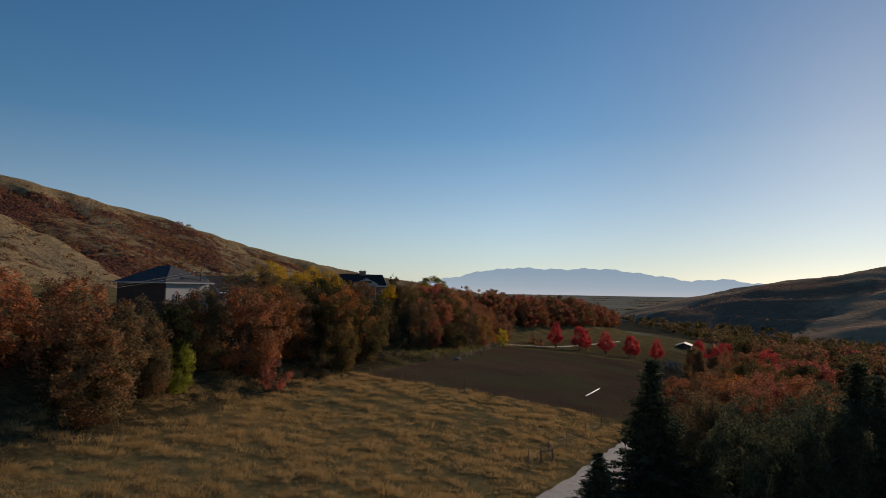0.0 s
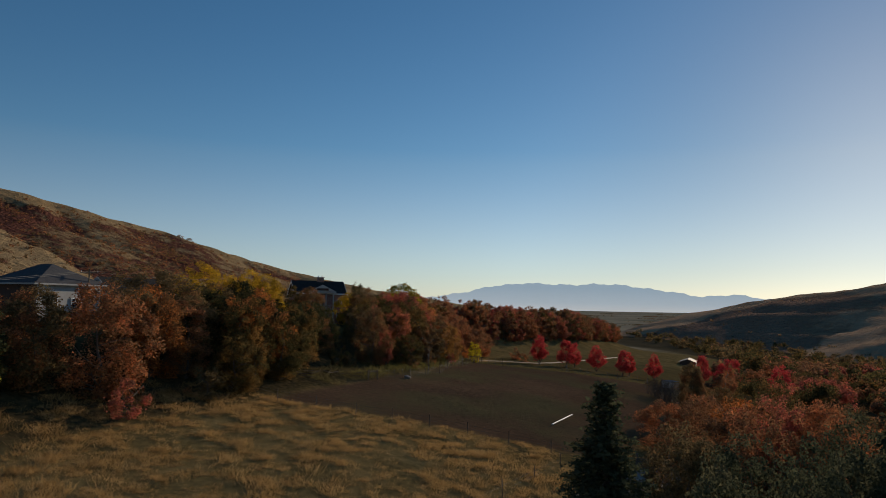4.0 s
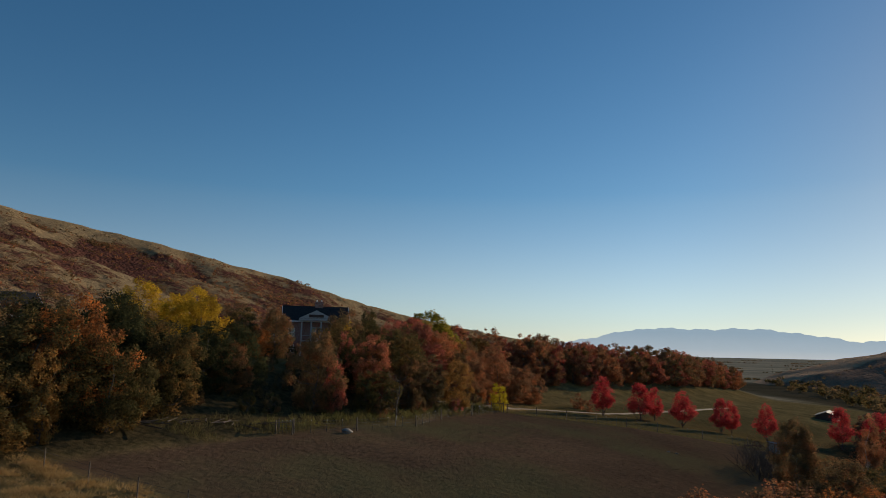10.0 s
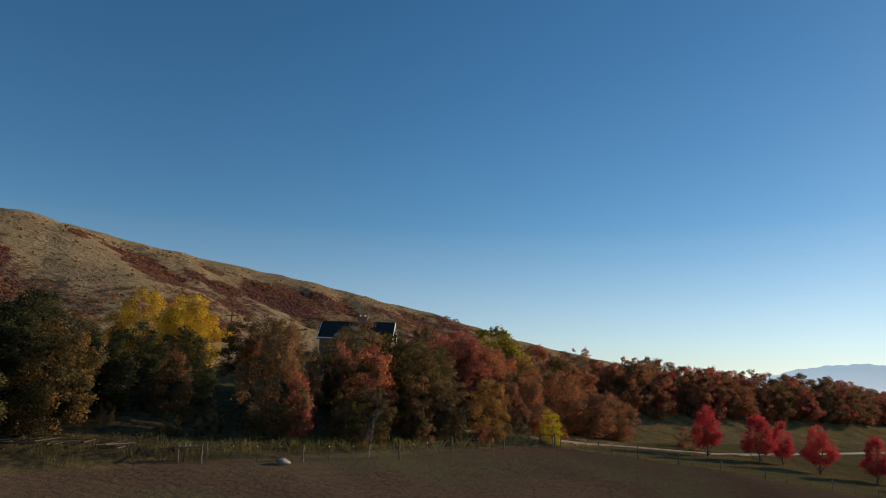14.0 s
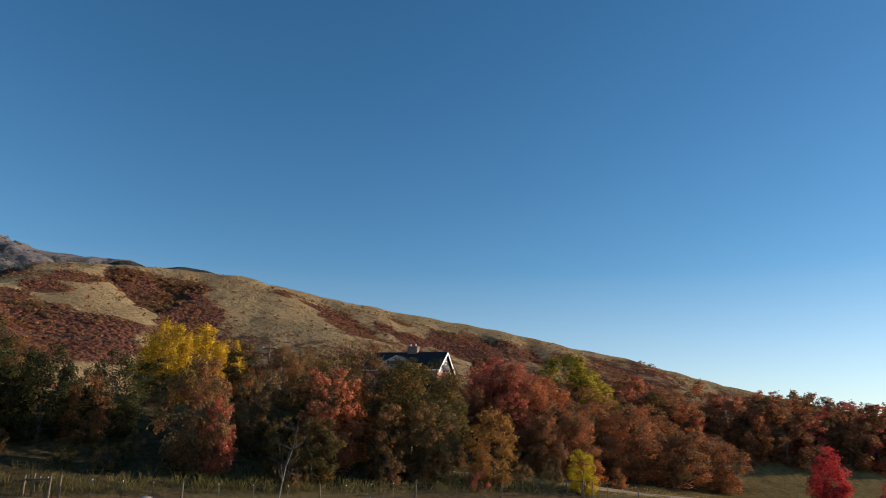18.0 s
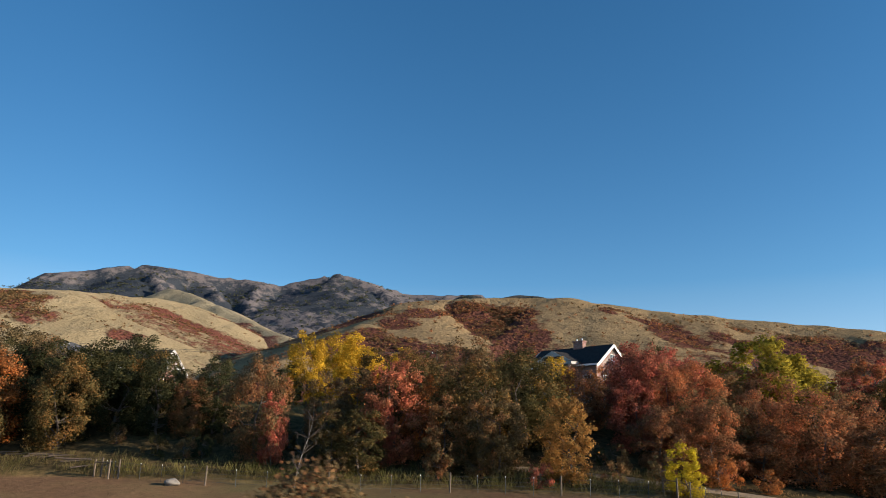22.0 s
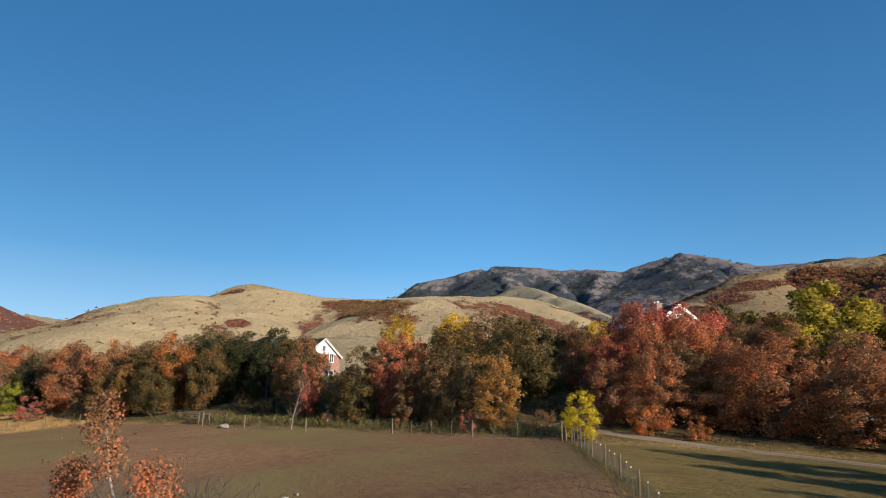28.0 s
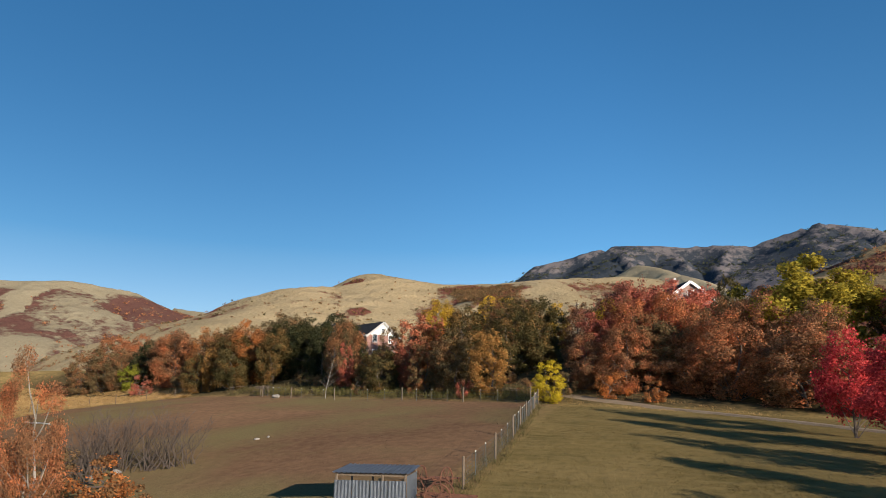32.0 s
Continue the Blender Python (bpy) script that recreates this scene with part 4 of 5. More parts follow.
# ---- roads ----
GRAVEL = plain_material("pale_gravel", (0.27, 0.245, 0.22), 0.95, scale=1.2, vary=0.22, bump=0.04)
TRACK = plain_material("dusty_track", (0.24, 0.172, 0.105), 0.95, scale=1.0, vary=0.2, bump=0.04)


def strip(name, line, width, material, label, category):
    """A draped road with a low crown and ragged edges."""
    r = np.random.default_rng(len(line))
    pts = []
    for (ax, ay), (bx, by) in zip(line[:-1], line[1:]):
        n = max(2, int(math.hypot(bx - ax, by - ay) / 1.5))
        pts += [(ax + (bx - ax) * k / n, ay + (by - ay) * k / n) for k in range(n)]
    pts.append(line[-1])
    p = np.array(pts)
    for _ in range(6):
        p[1:-1] = (p[:-2] + 2 * p[1:-1] + p[2:]) / 4
    t = np.gradient(p, axis=0)
    t /= np.linalg.norm(t, axis=1)[:, None]
    side = np.stack([t[:, 1], -t[:, 0]], 1)
    verts, faces = [], []
    for k in range(len(p)):
        for j, s in enumerate((-1, -0.6, 0, 0.6, 1)):
            ragged = r.uniform(-0.25, 0.25) if abs(s) == 1 else 0
            q = p[k] + side[k] * (s * width / 2 + ragged)
            verts.append((q[0], q[1], float(lay(*q)) + (0.07, 0.13, 0.11, 0.13, 0.07)[j] - (0.12 if abs(s) == 1 else 0)))
    for k in range(len(p) - 1):
        for j in range(4):
            a = k * 5 + j
            faces.append((a, a + 1, a + 6, a + 5))
    tagged(mesh_object(name, verts, faces, material, smooth=True), label, category, kind="structure")


strip("road", ROAD, 4.4, GRAVEL, "pale gravel road past the spruces", "road")
strip("drive", DRIVE, 1.2, TRACK, "dusty gravel drive below the trees", "drive")

# ---- fences ----
POST_WOOD = plain_material("weathered_post_wood", (0.16, 0.12, 0.085), 0.9, scale=4, vary=0.3, bump=0.02)
STEEL = plain_material("grey_fence_steel", (0.10, 0.105, 0.10), 0.7, 0.3, scale=5, vary=0.2, bump=0)
WHITE_TIP = plain_material("white_post_tip", (0.75, 0.74, 0.70), 0.6, scale=5, vary=0.1, bump=0)


def line_tube(points, radius, sides=4, closed=False):
    """One unbroken tube along a line of points."""
    bm = bmesh.new()
    rings = []
    pts = [Vector(p) for p in points]
    for k, p in enumerate(pts):
        a, b = (pts[k - 1], pts[(k + 1) % len(pts)]) if closed else (pts[max(k - 1, 0)], pts[min(k + 1, len(pts) - 1)])
        d = (b - a).normalized()
        u = d.cross(Vector((0.31, 0.17, 0.94))).normalized()
        v = d.cross(u)
        rings.append([bm.verts.new(p + (u * math.cos(2 * math.pi * j / sides) + v * math.sin(2 * math.pi * j / sides)) * radius) for j in range(sides)])
    for k in range(len(rings) if closed else len(rings) - 1):
        p, q = rings[k], rings[(k + 1) % len(rings)]
        for j in range(sides):
            bm.faces.new((p[j], q[j], q[(j + 1) % sides], p[(j + 1) % sides]))
    return bm


def post_mesh(radius, tall):
    bm = tube(bmesh.new(), (0, 0, -0.4), (0, 0, tall), radius, radius * 0.9, 9)
    tube(bm, (0, 0, tall), (0, 0, tall + 0.03), radius * 0.9, radius * 0.5, 9)
    me = bpy.data.meshes.new("post")
    bm.to_mesh(me)
    bm.free()
    me.materials.append(POST_WOOD)
    return me


def stake_mesh(tall):
    bm = boxes((0, 0, tall / 2 - 0.15, 0.035, 0.012, tall + 0.3), (0, 0.014, tall / 2 - 0.15, 0.012, 0.03, tall + 0.3))
    me = bpy.data.meshes.new("stake")
    bm.to_mesh(me)
    bm.free()
    me.materials.append(STEEL)
    return me


def tip_mesh(tall):
    bm = boxes((0, 0.005, tall - 0.03, 0.042, 0.042, 0.08), bevel=0.006)
    me = bpy.data.meshes.new("tip")
    bm.to_mesh(me)
    bm.free()
    me.materials.append(WHITE_TIP)
    return me


def fence(label, corners, wood_every, stakes, wires, tall=1.3, mesh=False, thick=0.075):
    """A wire fence: wooden posts at each corner and every so often, steel stakes between, and wires."""
    top = thing("fence", corners[0][0], corners[0][1], 0, 0, label, "fence")
    ox, oy = corners[0][:2]
    post, stake, tip = post_mesh(thick, tall + 0.1), stake_mesh(tall - 0.05), tip_mesh(tall - 0.05)
    line = []
    for (ax, ay), (bx, by) in zip(corners[:-1], corners[1:]):
        n = max(1, round(math.hypot(bx - ax, by - ay) / wood_every))
        line += [(ax + (bx - ax) * k / n, ay + (by - ay) * k / n) for k in range(n)]
    line.append(corners[-1])
    r = np.random.default_rng(len(line))
    knots = []
    for k, (x, y) in enumerate(line):
        ob = new("post", post)
        ob.parent = top
        ob.matrix_basis = pose(x - ox, y - oy, float(lay(x, y)), r.uniform(-2, 2), r.uniform(-2, 2), r.uniform(0, 90))
        knots.append((x, y))
        if k < len(line) - 1:
            for j in range(1, stakes + 1):
                f = j / (stakes + 1)
                u, v = x + (line[k + 1][0] - x) * f, y + (line[k + 1][1] - y) * f
                st = new("stake", stake)
                st.parent = top
                st.matrix_basis = pose(u - ox, v - oy, float(lay(u, v)), r.uniform(-2, 2), r.uniform(-2, 2), r.uniform(0, 20))
                cap = new("tip", tip)
                cap.parent = st
                knots.append((u, v))
    for w in wires:
        part("wire", line_tube([(x - ox, y - oy, float(lay(x, y)) + w) for x, y in knots], 0.006), STEEL, top)
    if mesh:
        bm = bmesh.new()
        for (ax, ay), (bx, by) in zip(knots[:-1], knots[1:]):
            n = max(2, int(math.hypot(bx - ax, by - ay) / 0.22))
            for k in range(n):
                u, v = ax + (bx - ax) * k / n, ay + (by - ay) * k / n
                z = float(lay(u, v))
                tube(bm, (u - ox, v - oy, z + 0.02), (u - ox, v - oy, z + max(wires)), 0.005, 0.005, 3)
        tagged(part("wire_mesh", bm, STEEL, top), kind="stuff")
    return top


fence("wire fence with wooden posts and white-tipped steel stakes", [(-11.5, 92.1), (-10.4, 93.4), (-5.6, 99.6), (-0.7, 108), (0.9, 117.1), (4.1, 125.1), (7.7, 133.3)], 9.5, 3, (0.25, 0.55, 0.85, 1.15))
fence("woven wire fence between the paddock and the lawn", [(8.6, 133.7), (22, 134.8), (31, 135.4), (37.5, 135.6), (43.8, 135.4)], 5.0, 2, (0.12, 0.27, 0.42, 0.6, 0.8, 1.0, 1.2), mesh=True, thick=0.06)
fence("sagging wire fence along the dry grass", [(-25, 72.5), (-11.1, 67.7), (1, 64.6), (9.5, 62.2), (15, 60)], 4.4, 0, (0.4, 0.8, 1.15), thick=0.05)
fence("old wire fence beside the gravel road", [(-3.4, 36.5), (2.6, 46.5), (9.5, 57.5)], 7, 0, (0.5, 0.9), thick=0.05)


def brace(x, y, turn, label, wide=1.5, tall=1.35):
    """Two posts joined by a rail: the end of a fence."""
    top = thing("fence_brace", x, y, float(lay(x, y)), turn, label, "fence brace")
    for s in (0, wide):
        part("post", tube(bmesh.new(), (s, 0, -0.4), (s, 0, tall), 0.08, 0.07, 9), POST_WOOD, top)
    part("rail", tube(bmesh.new(), (0, 0, tall * 0.82), (wide, 0, tall * 0.82), 0.05, 0.05, 8), POST_WOOD, top)
    return top


brace(-1.9, 38.0, 30, "short wooden fence brace in dry grass")
brace(-11.6, 91.6, 40, "wooden gate brace at the paddock corner", 1.7)
brace(6.2, 133.2, -8, "wooden corner brace of the paddock fence", 1.9)


def wood_gate(x, y, turn):
    top = thing("gate", x, y, float(lay(x, y)), turn, "grey wooden gate with rails beside the road", "gate")
    for s in (0, 3.2):
        part("gatepost", tube(bmesh.new(), (s, 0, -0.4), (s, 0, 1.9), 0.11, 0.1, 9), POST_WOOD, top)
    for z in (0.35, 0.7, 1.05, 1.35):
        part("rail", boxes((1.6, 0.02, z, 3.0, 0.04, 0.12), bevel=0.01), POST_WOOD, top)
    for s in (0.2, 1.6, 3.0):
        part("upright", boxes((s, -0.03, 0.85, 0.1, 0.04, 1.2), bevel=0.01), POST_WOOD, top)


wood_gate(18.0, 61.0, -10)

# ---- houses ----
BRICK = Nodes("red_brick")
bp = BRICK.place()
bricks = BRICK.add("ShaderNodeTexBrick", 0, {"Vector": BRICK.add("ShaderNodeVectorMath", operation="MULTIPLY", given={0: BRICK.add("ShaderNodeMapping", given={"Vector": bp, "Rotation": (radians(90), 0, 0)}), 1: (1, 1, 1)}), "Color1": (0.24, 0.09, 0.065, 1), "Color2": (0.30, 0.12, 0.085, 1), "Mortar": (0.38, 0.33, 0.29, 1), "Scale": 1.0, "Mortar Size": 0.012, "Brick Width": 0.22, "Row Height": 0.075})
BRICK.put("Base Color", BRICK.mix(BRICK.level(BRICK.noise(0.7, 4, bp), 0.35, 0.65, 0, 0.35), bricks, (0.20, 0.09, 0.07)))
BRICK.put("Roughness", 0.9)
BRICK = BRICK.mat
PAINT = plain_material("white_house_paint", (0.78, 0.77, 0.74), 0.6, scale=1.5, vary=0.06, bump=0.004)
# white paint dimmed in its colour, for porch shade and over-bright boards and walls
DIMMED_PAINT = plain_material("dimmed_white_paint", (0.42, 0.41, 0.39), 0.7, scale=1.5, vary=0.1, bump=0.004)
SHINGLE = plain_material("charcoal_shingles", (0.04, 0.038, 0.038), 0.95, scale=2.5, vary=0.3, bump=0.03, gloss=0.05)
GREY_ROOF = plain_material("weathered_grey_roof", (0.085, 0.085, 0.088), 0.9, scale=1.5, vary=0.18, bump=0.02, gloss=0.05)
SIDING = plain_material("dark_brown_siding", (0.075, 0.043, 0.032), 0.85, scale=2, vary=0.25, bump=0.01)
GLASS = Nodes("window_glass")
GLASS.put("Base Color", (0.03, 0.04, 0.05, 1))
GLASS.put("Roughness", 0.06)
GLASS.put("Specular IOR Level", 0.8)
GLASS = GLASS.mat


def prism(x0, x1, depth, low, high, over=0.0, thick=0.16):
    """Two roof slopes along x with the ridge at y = 0."""
    slopes = []
    half = depth / 2 + over
    drop = (high - low) * half / (depth / 2)
    for s in (-1, 1):
        bm = bmesh.new()
        a = [bm.verts.new(v) for v in ((x0, 0, high), (x1, 0, high), (x1, s * half, high - drop), (x0, s * half, high - drop))]
        b = [bm.verts.new((v.co.x, v.co.y, v.co.z - thick)) for v in a]
        bm.faces.new(a)
        bm.faces.new(b[::-1])
        for k in range(4):
            bm.faces.new((a[k], b[k], b[(k + 1) % 4], a[(k + 1) % 4]))
        bmesh.ops.recalc_face_normals(bm, faces=bm.faces[:])
        slopes.append(bm)
    return slopes


def gable_wall(x, depth, low, high, thick=0.2):
    bm = bmesh.new()
    a = [bm.verts.new(v) for v in ((x, -depth / 2, low), (x, depth / 2, low), (x, 0, high))]
    b = [bm.verts.new((x - thick, v.co.y, v.co.z)) for v in a]
    bm.faces.new(a)
    bm.faces.new(b[::-1])
    for k in range(3):
        bm.faces.new((a[k], b[k], b[(k + 1) % 3], a[(k + 1) % 3]))
    bmesh.ops.recalc_face_normals(bm, faces=bm.faces[:])
    return bm


def window(parent, x, y, z, wide, tall, facing):
    """A framed sash window on a wall; facing: 'y-' or 'x+'."""
    side = facing[0] == "x"
    ob = new("window")
    ob.parent = parent
    ob.matrix_basis = pose(x, y, z, 0, 0, 90 if side else 0)
    part("pane", boxes((0, -0.02, 0, wide, 0.04, tall)), GLASS, ob)
    f = 0.09
    part("frame", boxes((0, -0.05, tall / 2, wide + 2 * f, 0.09, f), (0, -0.05, -tall / 2, wide + 2 * f, 0.12, f), (-wide / 2, -0.05, 0, f, 0.09, tall), (wide / 2, -0.05, 0, f, 0.09, tall), (0, -0.045, 0, 0.05, 0.06, tall), (0, -0.045, 0, wide, 0.06, 0.05)), PAINT, ob)


def gable_house(x, y, z, turn, label, long, depth, wall, ridge, walls, roof, gable, portico=False, wing=False):
    top = thing("house", x, y, z, turn, label, "house")
    t = 0.25
    L, D = long / 2, depth / 2
    part("wall", boxes((0, -D + t / 2, wall / 2 - 0.5, long, t, wall + 1)), walls, top)
    part("wall", boxes((0, D - t / 2, wall / 2 - 0.5, long, t, wall + 1)), walls, top)
    part("wall", boxes((L - t / 2, 0, wall / 2 - 0.5, t - 0.005, depth - 2 * t, wall + 1)), walls, top)
    part("wall", boxes((-L + t / 2, 0, wall / 2 - 0.5, t - 0.005, depth - 2 * t, wall + 1)), walls, top)
    part("gable", gable_wall(L, depth, wall, ridge - 0.1), gable, top, "gable end wall")
    part("gable", gable_wall(-L + 0.2, depth, wall, ridge - 0.1), gable, top)
    for bm in prism(-L - 0.35, L + 0.35, depth, wall, ridge, 0.4):
        part("roof", bm, roof, top)
    rake = math.hypot(D + 0.4, (ridge - wall) * (D + 0.4) / D)
    lean = math.atan2(ridge - wall, D)
    for e in (-1, 1):
        for s in (-1, 1):
            m = Matrix.Rotation(-s * lean, 4, "X")
            part("bargeboard", box(bmesh.new(), e * (L + 0.38), s * (D + 0.4) / 2, (ridge + ridge - (ridge - wall) * (D + 0.4) / D) / 2 - 0.2, 0.06, rake, 0.36, turn=m), PAINT if gable is not PAINT else DIMMED_PAINT, top, "white bargeboard")
    for s in (-1, 1):
        part("eaves_board", boxes((0, s * (D + 0.38), wall - 0.25, long + 0.7, 0.08, 0.24)), PAINT, top, "white eaves board")
    n = max(2, int(long / 2.6))
    for k in range(n):
        wx = -L + long * (k + 0.5) / n
        if portico and abs(wx) < 1.9:
            continue
        for wz in ([1.5, 4.3] if wall > 4.5 else [1.6]):
            window(top, wx, -D, wz, 1.0, 1.5, "y-")
    for wy in (-D * 0.5, D * 0.5):
        for wz in ([1.5, 4.3] if wall > 4.5 else [1.6]):
            window(top, L, wy, wz, 0.95, 1.45, "x+")
    window(top, L, 0, wall + 0.9, 0.8, 0.8, "x+")
    if portico:
        p = 1.7
        for cx in (-2.5, -0.85, 0.85, 2.5):
            part("column", tube(bmesh.new(), (cx, -D - p + 0.25, 0), (cx, -D - p + 0.25, wall - 0.1), 0.17, 0.14, 12), DIMMED_PAINT, top, "white column")
        part("porch_floor", boxes((0, -D - p / 2, -0.3, 6, p, 0.6), bevel=0.02), DIMMED_PAINT, top)
        part("entablature", boxes((0, -D - p / 2, wall + 0.05, 6, p, 0.4), bevel=0.02), DIMMED_PAINT, top)
        bm = bmesh.new()
        a = [bm.verts.new(v) for v in ((-3.1, -D - p, wall + 0.25), (3.1, -D - p, wall + 0.25), (0, -D - p, wall + 1.75))]
        b = [bm.verts.new((v.co.x, -D + 1.6, v.co.z)) for v in a]
        bm.faces.new(a[::-1])
        bm.faces.new(b)
        for k in range(3):
            bm.faces.new((a[k], a[(k + 1) % 3], b[(k + 1) % 3], b[k]))
        bmesh.ops.recalc_face_normals(bm, faces=bm.faces[:])
        part("pediment_roof", bm, SHINGLE, top)
        bm = bmesh.new()
        a = [bm.verts.new(v) for v in ((-3.0, -D - p - 0.06, wall + 0.28), (3.0, -D - p - 0.06, wall + 0.28), (0, -D - p - 0.06, wall + 1.7))]
        b = [bm.verts.new((v.co.x, -D - p - 0.004, v.co.z)) for v in a]
        bm.faces.new(a[::-1])
        bm.faces.new(b)
        for k in range(3):
            bm.faces.new((a[k], a[(k + 1) % 3], b[(k + 1) % 3], b[k]))
        bmesh.ops.recalc_face_normals(bm, faces=bm.faces[:])
        part("pediment", bm, DIMMED_PAINT, top, "white triangular pediment")
        part("pediment_panel", boxes((0, -D - p - 0.07, wall + 0.68, 2.6, 0.04, 0.5)), SIDING, top)
        part("balcony", boxes((0, -D - p / 2, 2.9, 5.4, p, 0.2), (0, -D - p + 0.1, 3.8, 5.4, 0.05, 0.07)), DIMMED_PAINT, top)
        for wz in (1.2, 4.2):
            door = part("door", boxes((0, -D - 0.03, wz, 1.7, 0.08, 2.3), bevel=0.01), DIMMED_PAINT, top, "white double door")
            for sx in (-0.42, 0.42):
                part("pane", boxes((sx, -D - 0.08, wz + 0.2, 0.55, 0.03, 1.5)), GLASS, door)
    return top


def chimney(parent, x, y, base, high, label="brick chimney"):
    ch = part("chimney", boxes((x, y, (base + high) / 2, 1.5, 0.8, high - base), (x, y, high - 0.06, 1.7, 1.0, 0.16)), BRICK, parent, label)
    for s in (-0.4, 0.4):
        part("flue", tube(bmesh.new(), (x + s, y, high), (x + s, y, high + 0.35), 0.13, 0.12, 10), PAINT, ch)


HZ = float(lay(-27.7, 148.2))
main_house = gable_house(-27.7, 148.2, HZ, 21.2, "brick house with white columns, dark roof and chimney", 11.2, 7.4, 25.5 - HZ, 28.2 - HZ, BRICK, SHINGLE, BRICK, portico=True)
chimney(main_house, 0.6, 0, 27 - HZ, 29.0 - HZ)
part("wing_wall", boxes((-8.2, 0.8, 1.3, 5, 6, 3.6)), BRICK, main_house)
for bm in prism(-10.9, -5.75, 6, 3.1, 4.3, 0.35):
    bmesh.ops.translate(bm, vec=(0, 0.8, 0), verts=bm.verts[:])
    part("wing_roof", bm, SHINGLE, main_house, "low grey wing roof")
second_house = gable_house(-46.7, 92.9, 18.9, 58, "red brick house with white gable among trees", 10, 7.2, 4.9, 7.5, BRICK, SHINGLE, PAINT)


def hip_building(x, y, z, turn):
    top = thing("building", x, y, z, turn, "brown-sided building with grey hip roof behind trees", "building")
    L, D, h = 10.2, 9.5, 4.2
    part("wall", boxes((L / 2, 0.1, h / 2 - 0.4, L, 0.2, h + 0.8)), SIDING, top)
    part("wall", boxes((L - 0.1, D / 2, h / 2 - 0.4, 0.2, D - 0.4, h + 0.8)), DIMMED_PAINT, top, "white sunlit side wall")
    part("wall", boxes((0.1, D / 2, h / 2 - 0.4, 0.2, D - 0.4, h + 0.8)), SIDING, top)
    part("wall", boxes((L / 2, D - 0.1, h / 2 - 0.4, L, 0.2, h + 0.8)), SIDING, top)
    bm = bmesh.new()
    o = 0.5
    v = [bm.verts.new(p) for p in ((-o, -o, h), (L + o, -o, h), (L + o, D + o, h), (-o, D + o, h), (4.0, D / 2, h + 2.7), (L - 3.8, D / 2, h + 2.7))]
    for f in ((0, 1, 5, 4), (1, 2, 5), (2, 3, 4, 5), (3, 0, 4), (3, 2, 1, 0)):
        bm.faces.new([v[k] for k in f])
    bmesh.ops.recalc_face_normals(bm, faces=bm.faces[:])
    part("roof", bm, GREY_ROOF, top, "weathered grey hip roof")
    part("fascia", boxes((L / 2, -o, h - 0.08, L + 2 * o, 0.06, 0.2), (L + o, D / 2, h - 0.08, 0.06, D + 2 * o, 0.2)), DIMMED_PAINT, top)
    for wy in (2.5, 5.5):
        window(top, L, wy, 1.8, 1.0, 1.1, "x+")


hip_building(-61.2, 82.4, 20.9, -27)


def pole(x, y, tall, label, arms=True, radius=0.14):
    top = thing("utility_pole", x, y, float(lay(x, y)), 20, label, "utility pole")
    part("shaft", tube(bmesh.new(), (0, 0, -0.5), (0, 0, tall), radius, radius * 0.7, 9), POST_WOOD, top)
    if arms:
        part("crossarm", boxes((0, 0, tall - 0.5, 2.2, 0.1, 0.12), bevel=0.01), POST_WOOD, top)
        for s in (-1, 0, 1):
            part("insulator", tube(bmesh.new(), (s, 0, tall - 0.44), (s, 0, tall - 0.24), 0.05, 0.04, 8), PAINT, top)


pole(-48.8, 84.5, 7.2, "wooden utility pole beside the building")
pole(-41.2, 133.2, 8.2, "wooden utility pole on the terrace")
pole(-53, 20, 8.0, "wooden utility pole on the terrace")


def cable(points, sag, label):
    line = [points[0]]
    for a, b in zip(points[:-1], points[1:]):
        a, b = Vector(a), Vector(b)
        line += [a.lerp(b, k / 12) - Vector((0, 0, 4 * sag * k / 12 * (1 - k / 12))) for k in range(1, 13)]
    ob = part("power_line", line_tube(line, 0.014), STEEL, None)
    tagged(ob, label, "power line")


for off in (-0.9, 0.9):
    cable([(-53 + off, 20, float(lay(-53, 20)) + 7.7), (-48.8 + off, 84.5, float(lay(-48.8, 84.5)) + 6.9), (-41.2 + off, 133.2, float(lay(-41.2, 133.2)) + 7.9)], 0.7, "thin sagging power line between wooden poles")

# ---- the paddock's things ----
METAL = plain_material("galvanised_sheet", (0.20, 0.225, 0.26), 0.55, 0.25, scale=1.5, vary=0.15, bump=0.004)
RUST = plain_material("rusted_iron", (0.14, 0.06, 0.035), 0.85, 0.3, scale=4, vary=0.4, bump=0.01)
STONE = plain_material("pale_stone", (0.27, 0.235, 0.195), 0.9, scale=2, vary=0.25, bump=0.04)
GREY_PIPE = plain_material("white_plastic_pipe", (0.55, 0.53, 0.48), 0.5, scale=1.5, vary=0.06, bump=0)
GREY_BARK = plain_material("grey_bark", (0.25, 0.225, 0.195), 0.9, scale=2, vary=0.35, bump=0.02)
DEAD = plain_material("grey_dead_wood", (0.085, 0.062, 0.048), 0.9, scale=3, vary=0.35, bump=0.02)


def sheet(bm, a, b, up, waves, deep=0.025):
    """A ribbed sheet from a to b, swept along up."""
    a, b, up = Vector(a), Vector(b), Vector(up)
    out = (b - a).cross(up).normalized()
    n = waves * 4
    rows = []
    for k in range(n + 1):
        p = a.lerp(b, k / n) + out * deep * math.sin(k / 4 * 2 * math.pi)
        rows.append((bm.verts.new(p), bm.verts.new(p + up)))
    for (p, q), (r, s) in zip(rows[:-1], rows[1:]):
        bm.faces.new((p, r, s, q))
    got = bmesh.ops.solidify(bm, geom=bm.faces[:], thickness=0.01)
    return bm


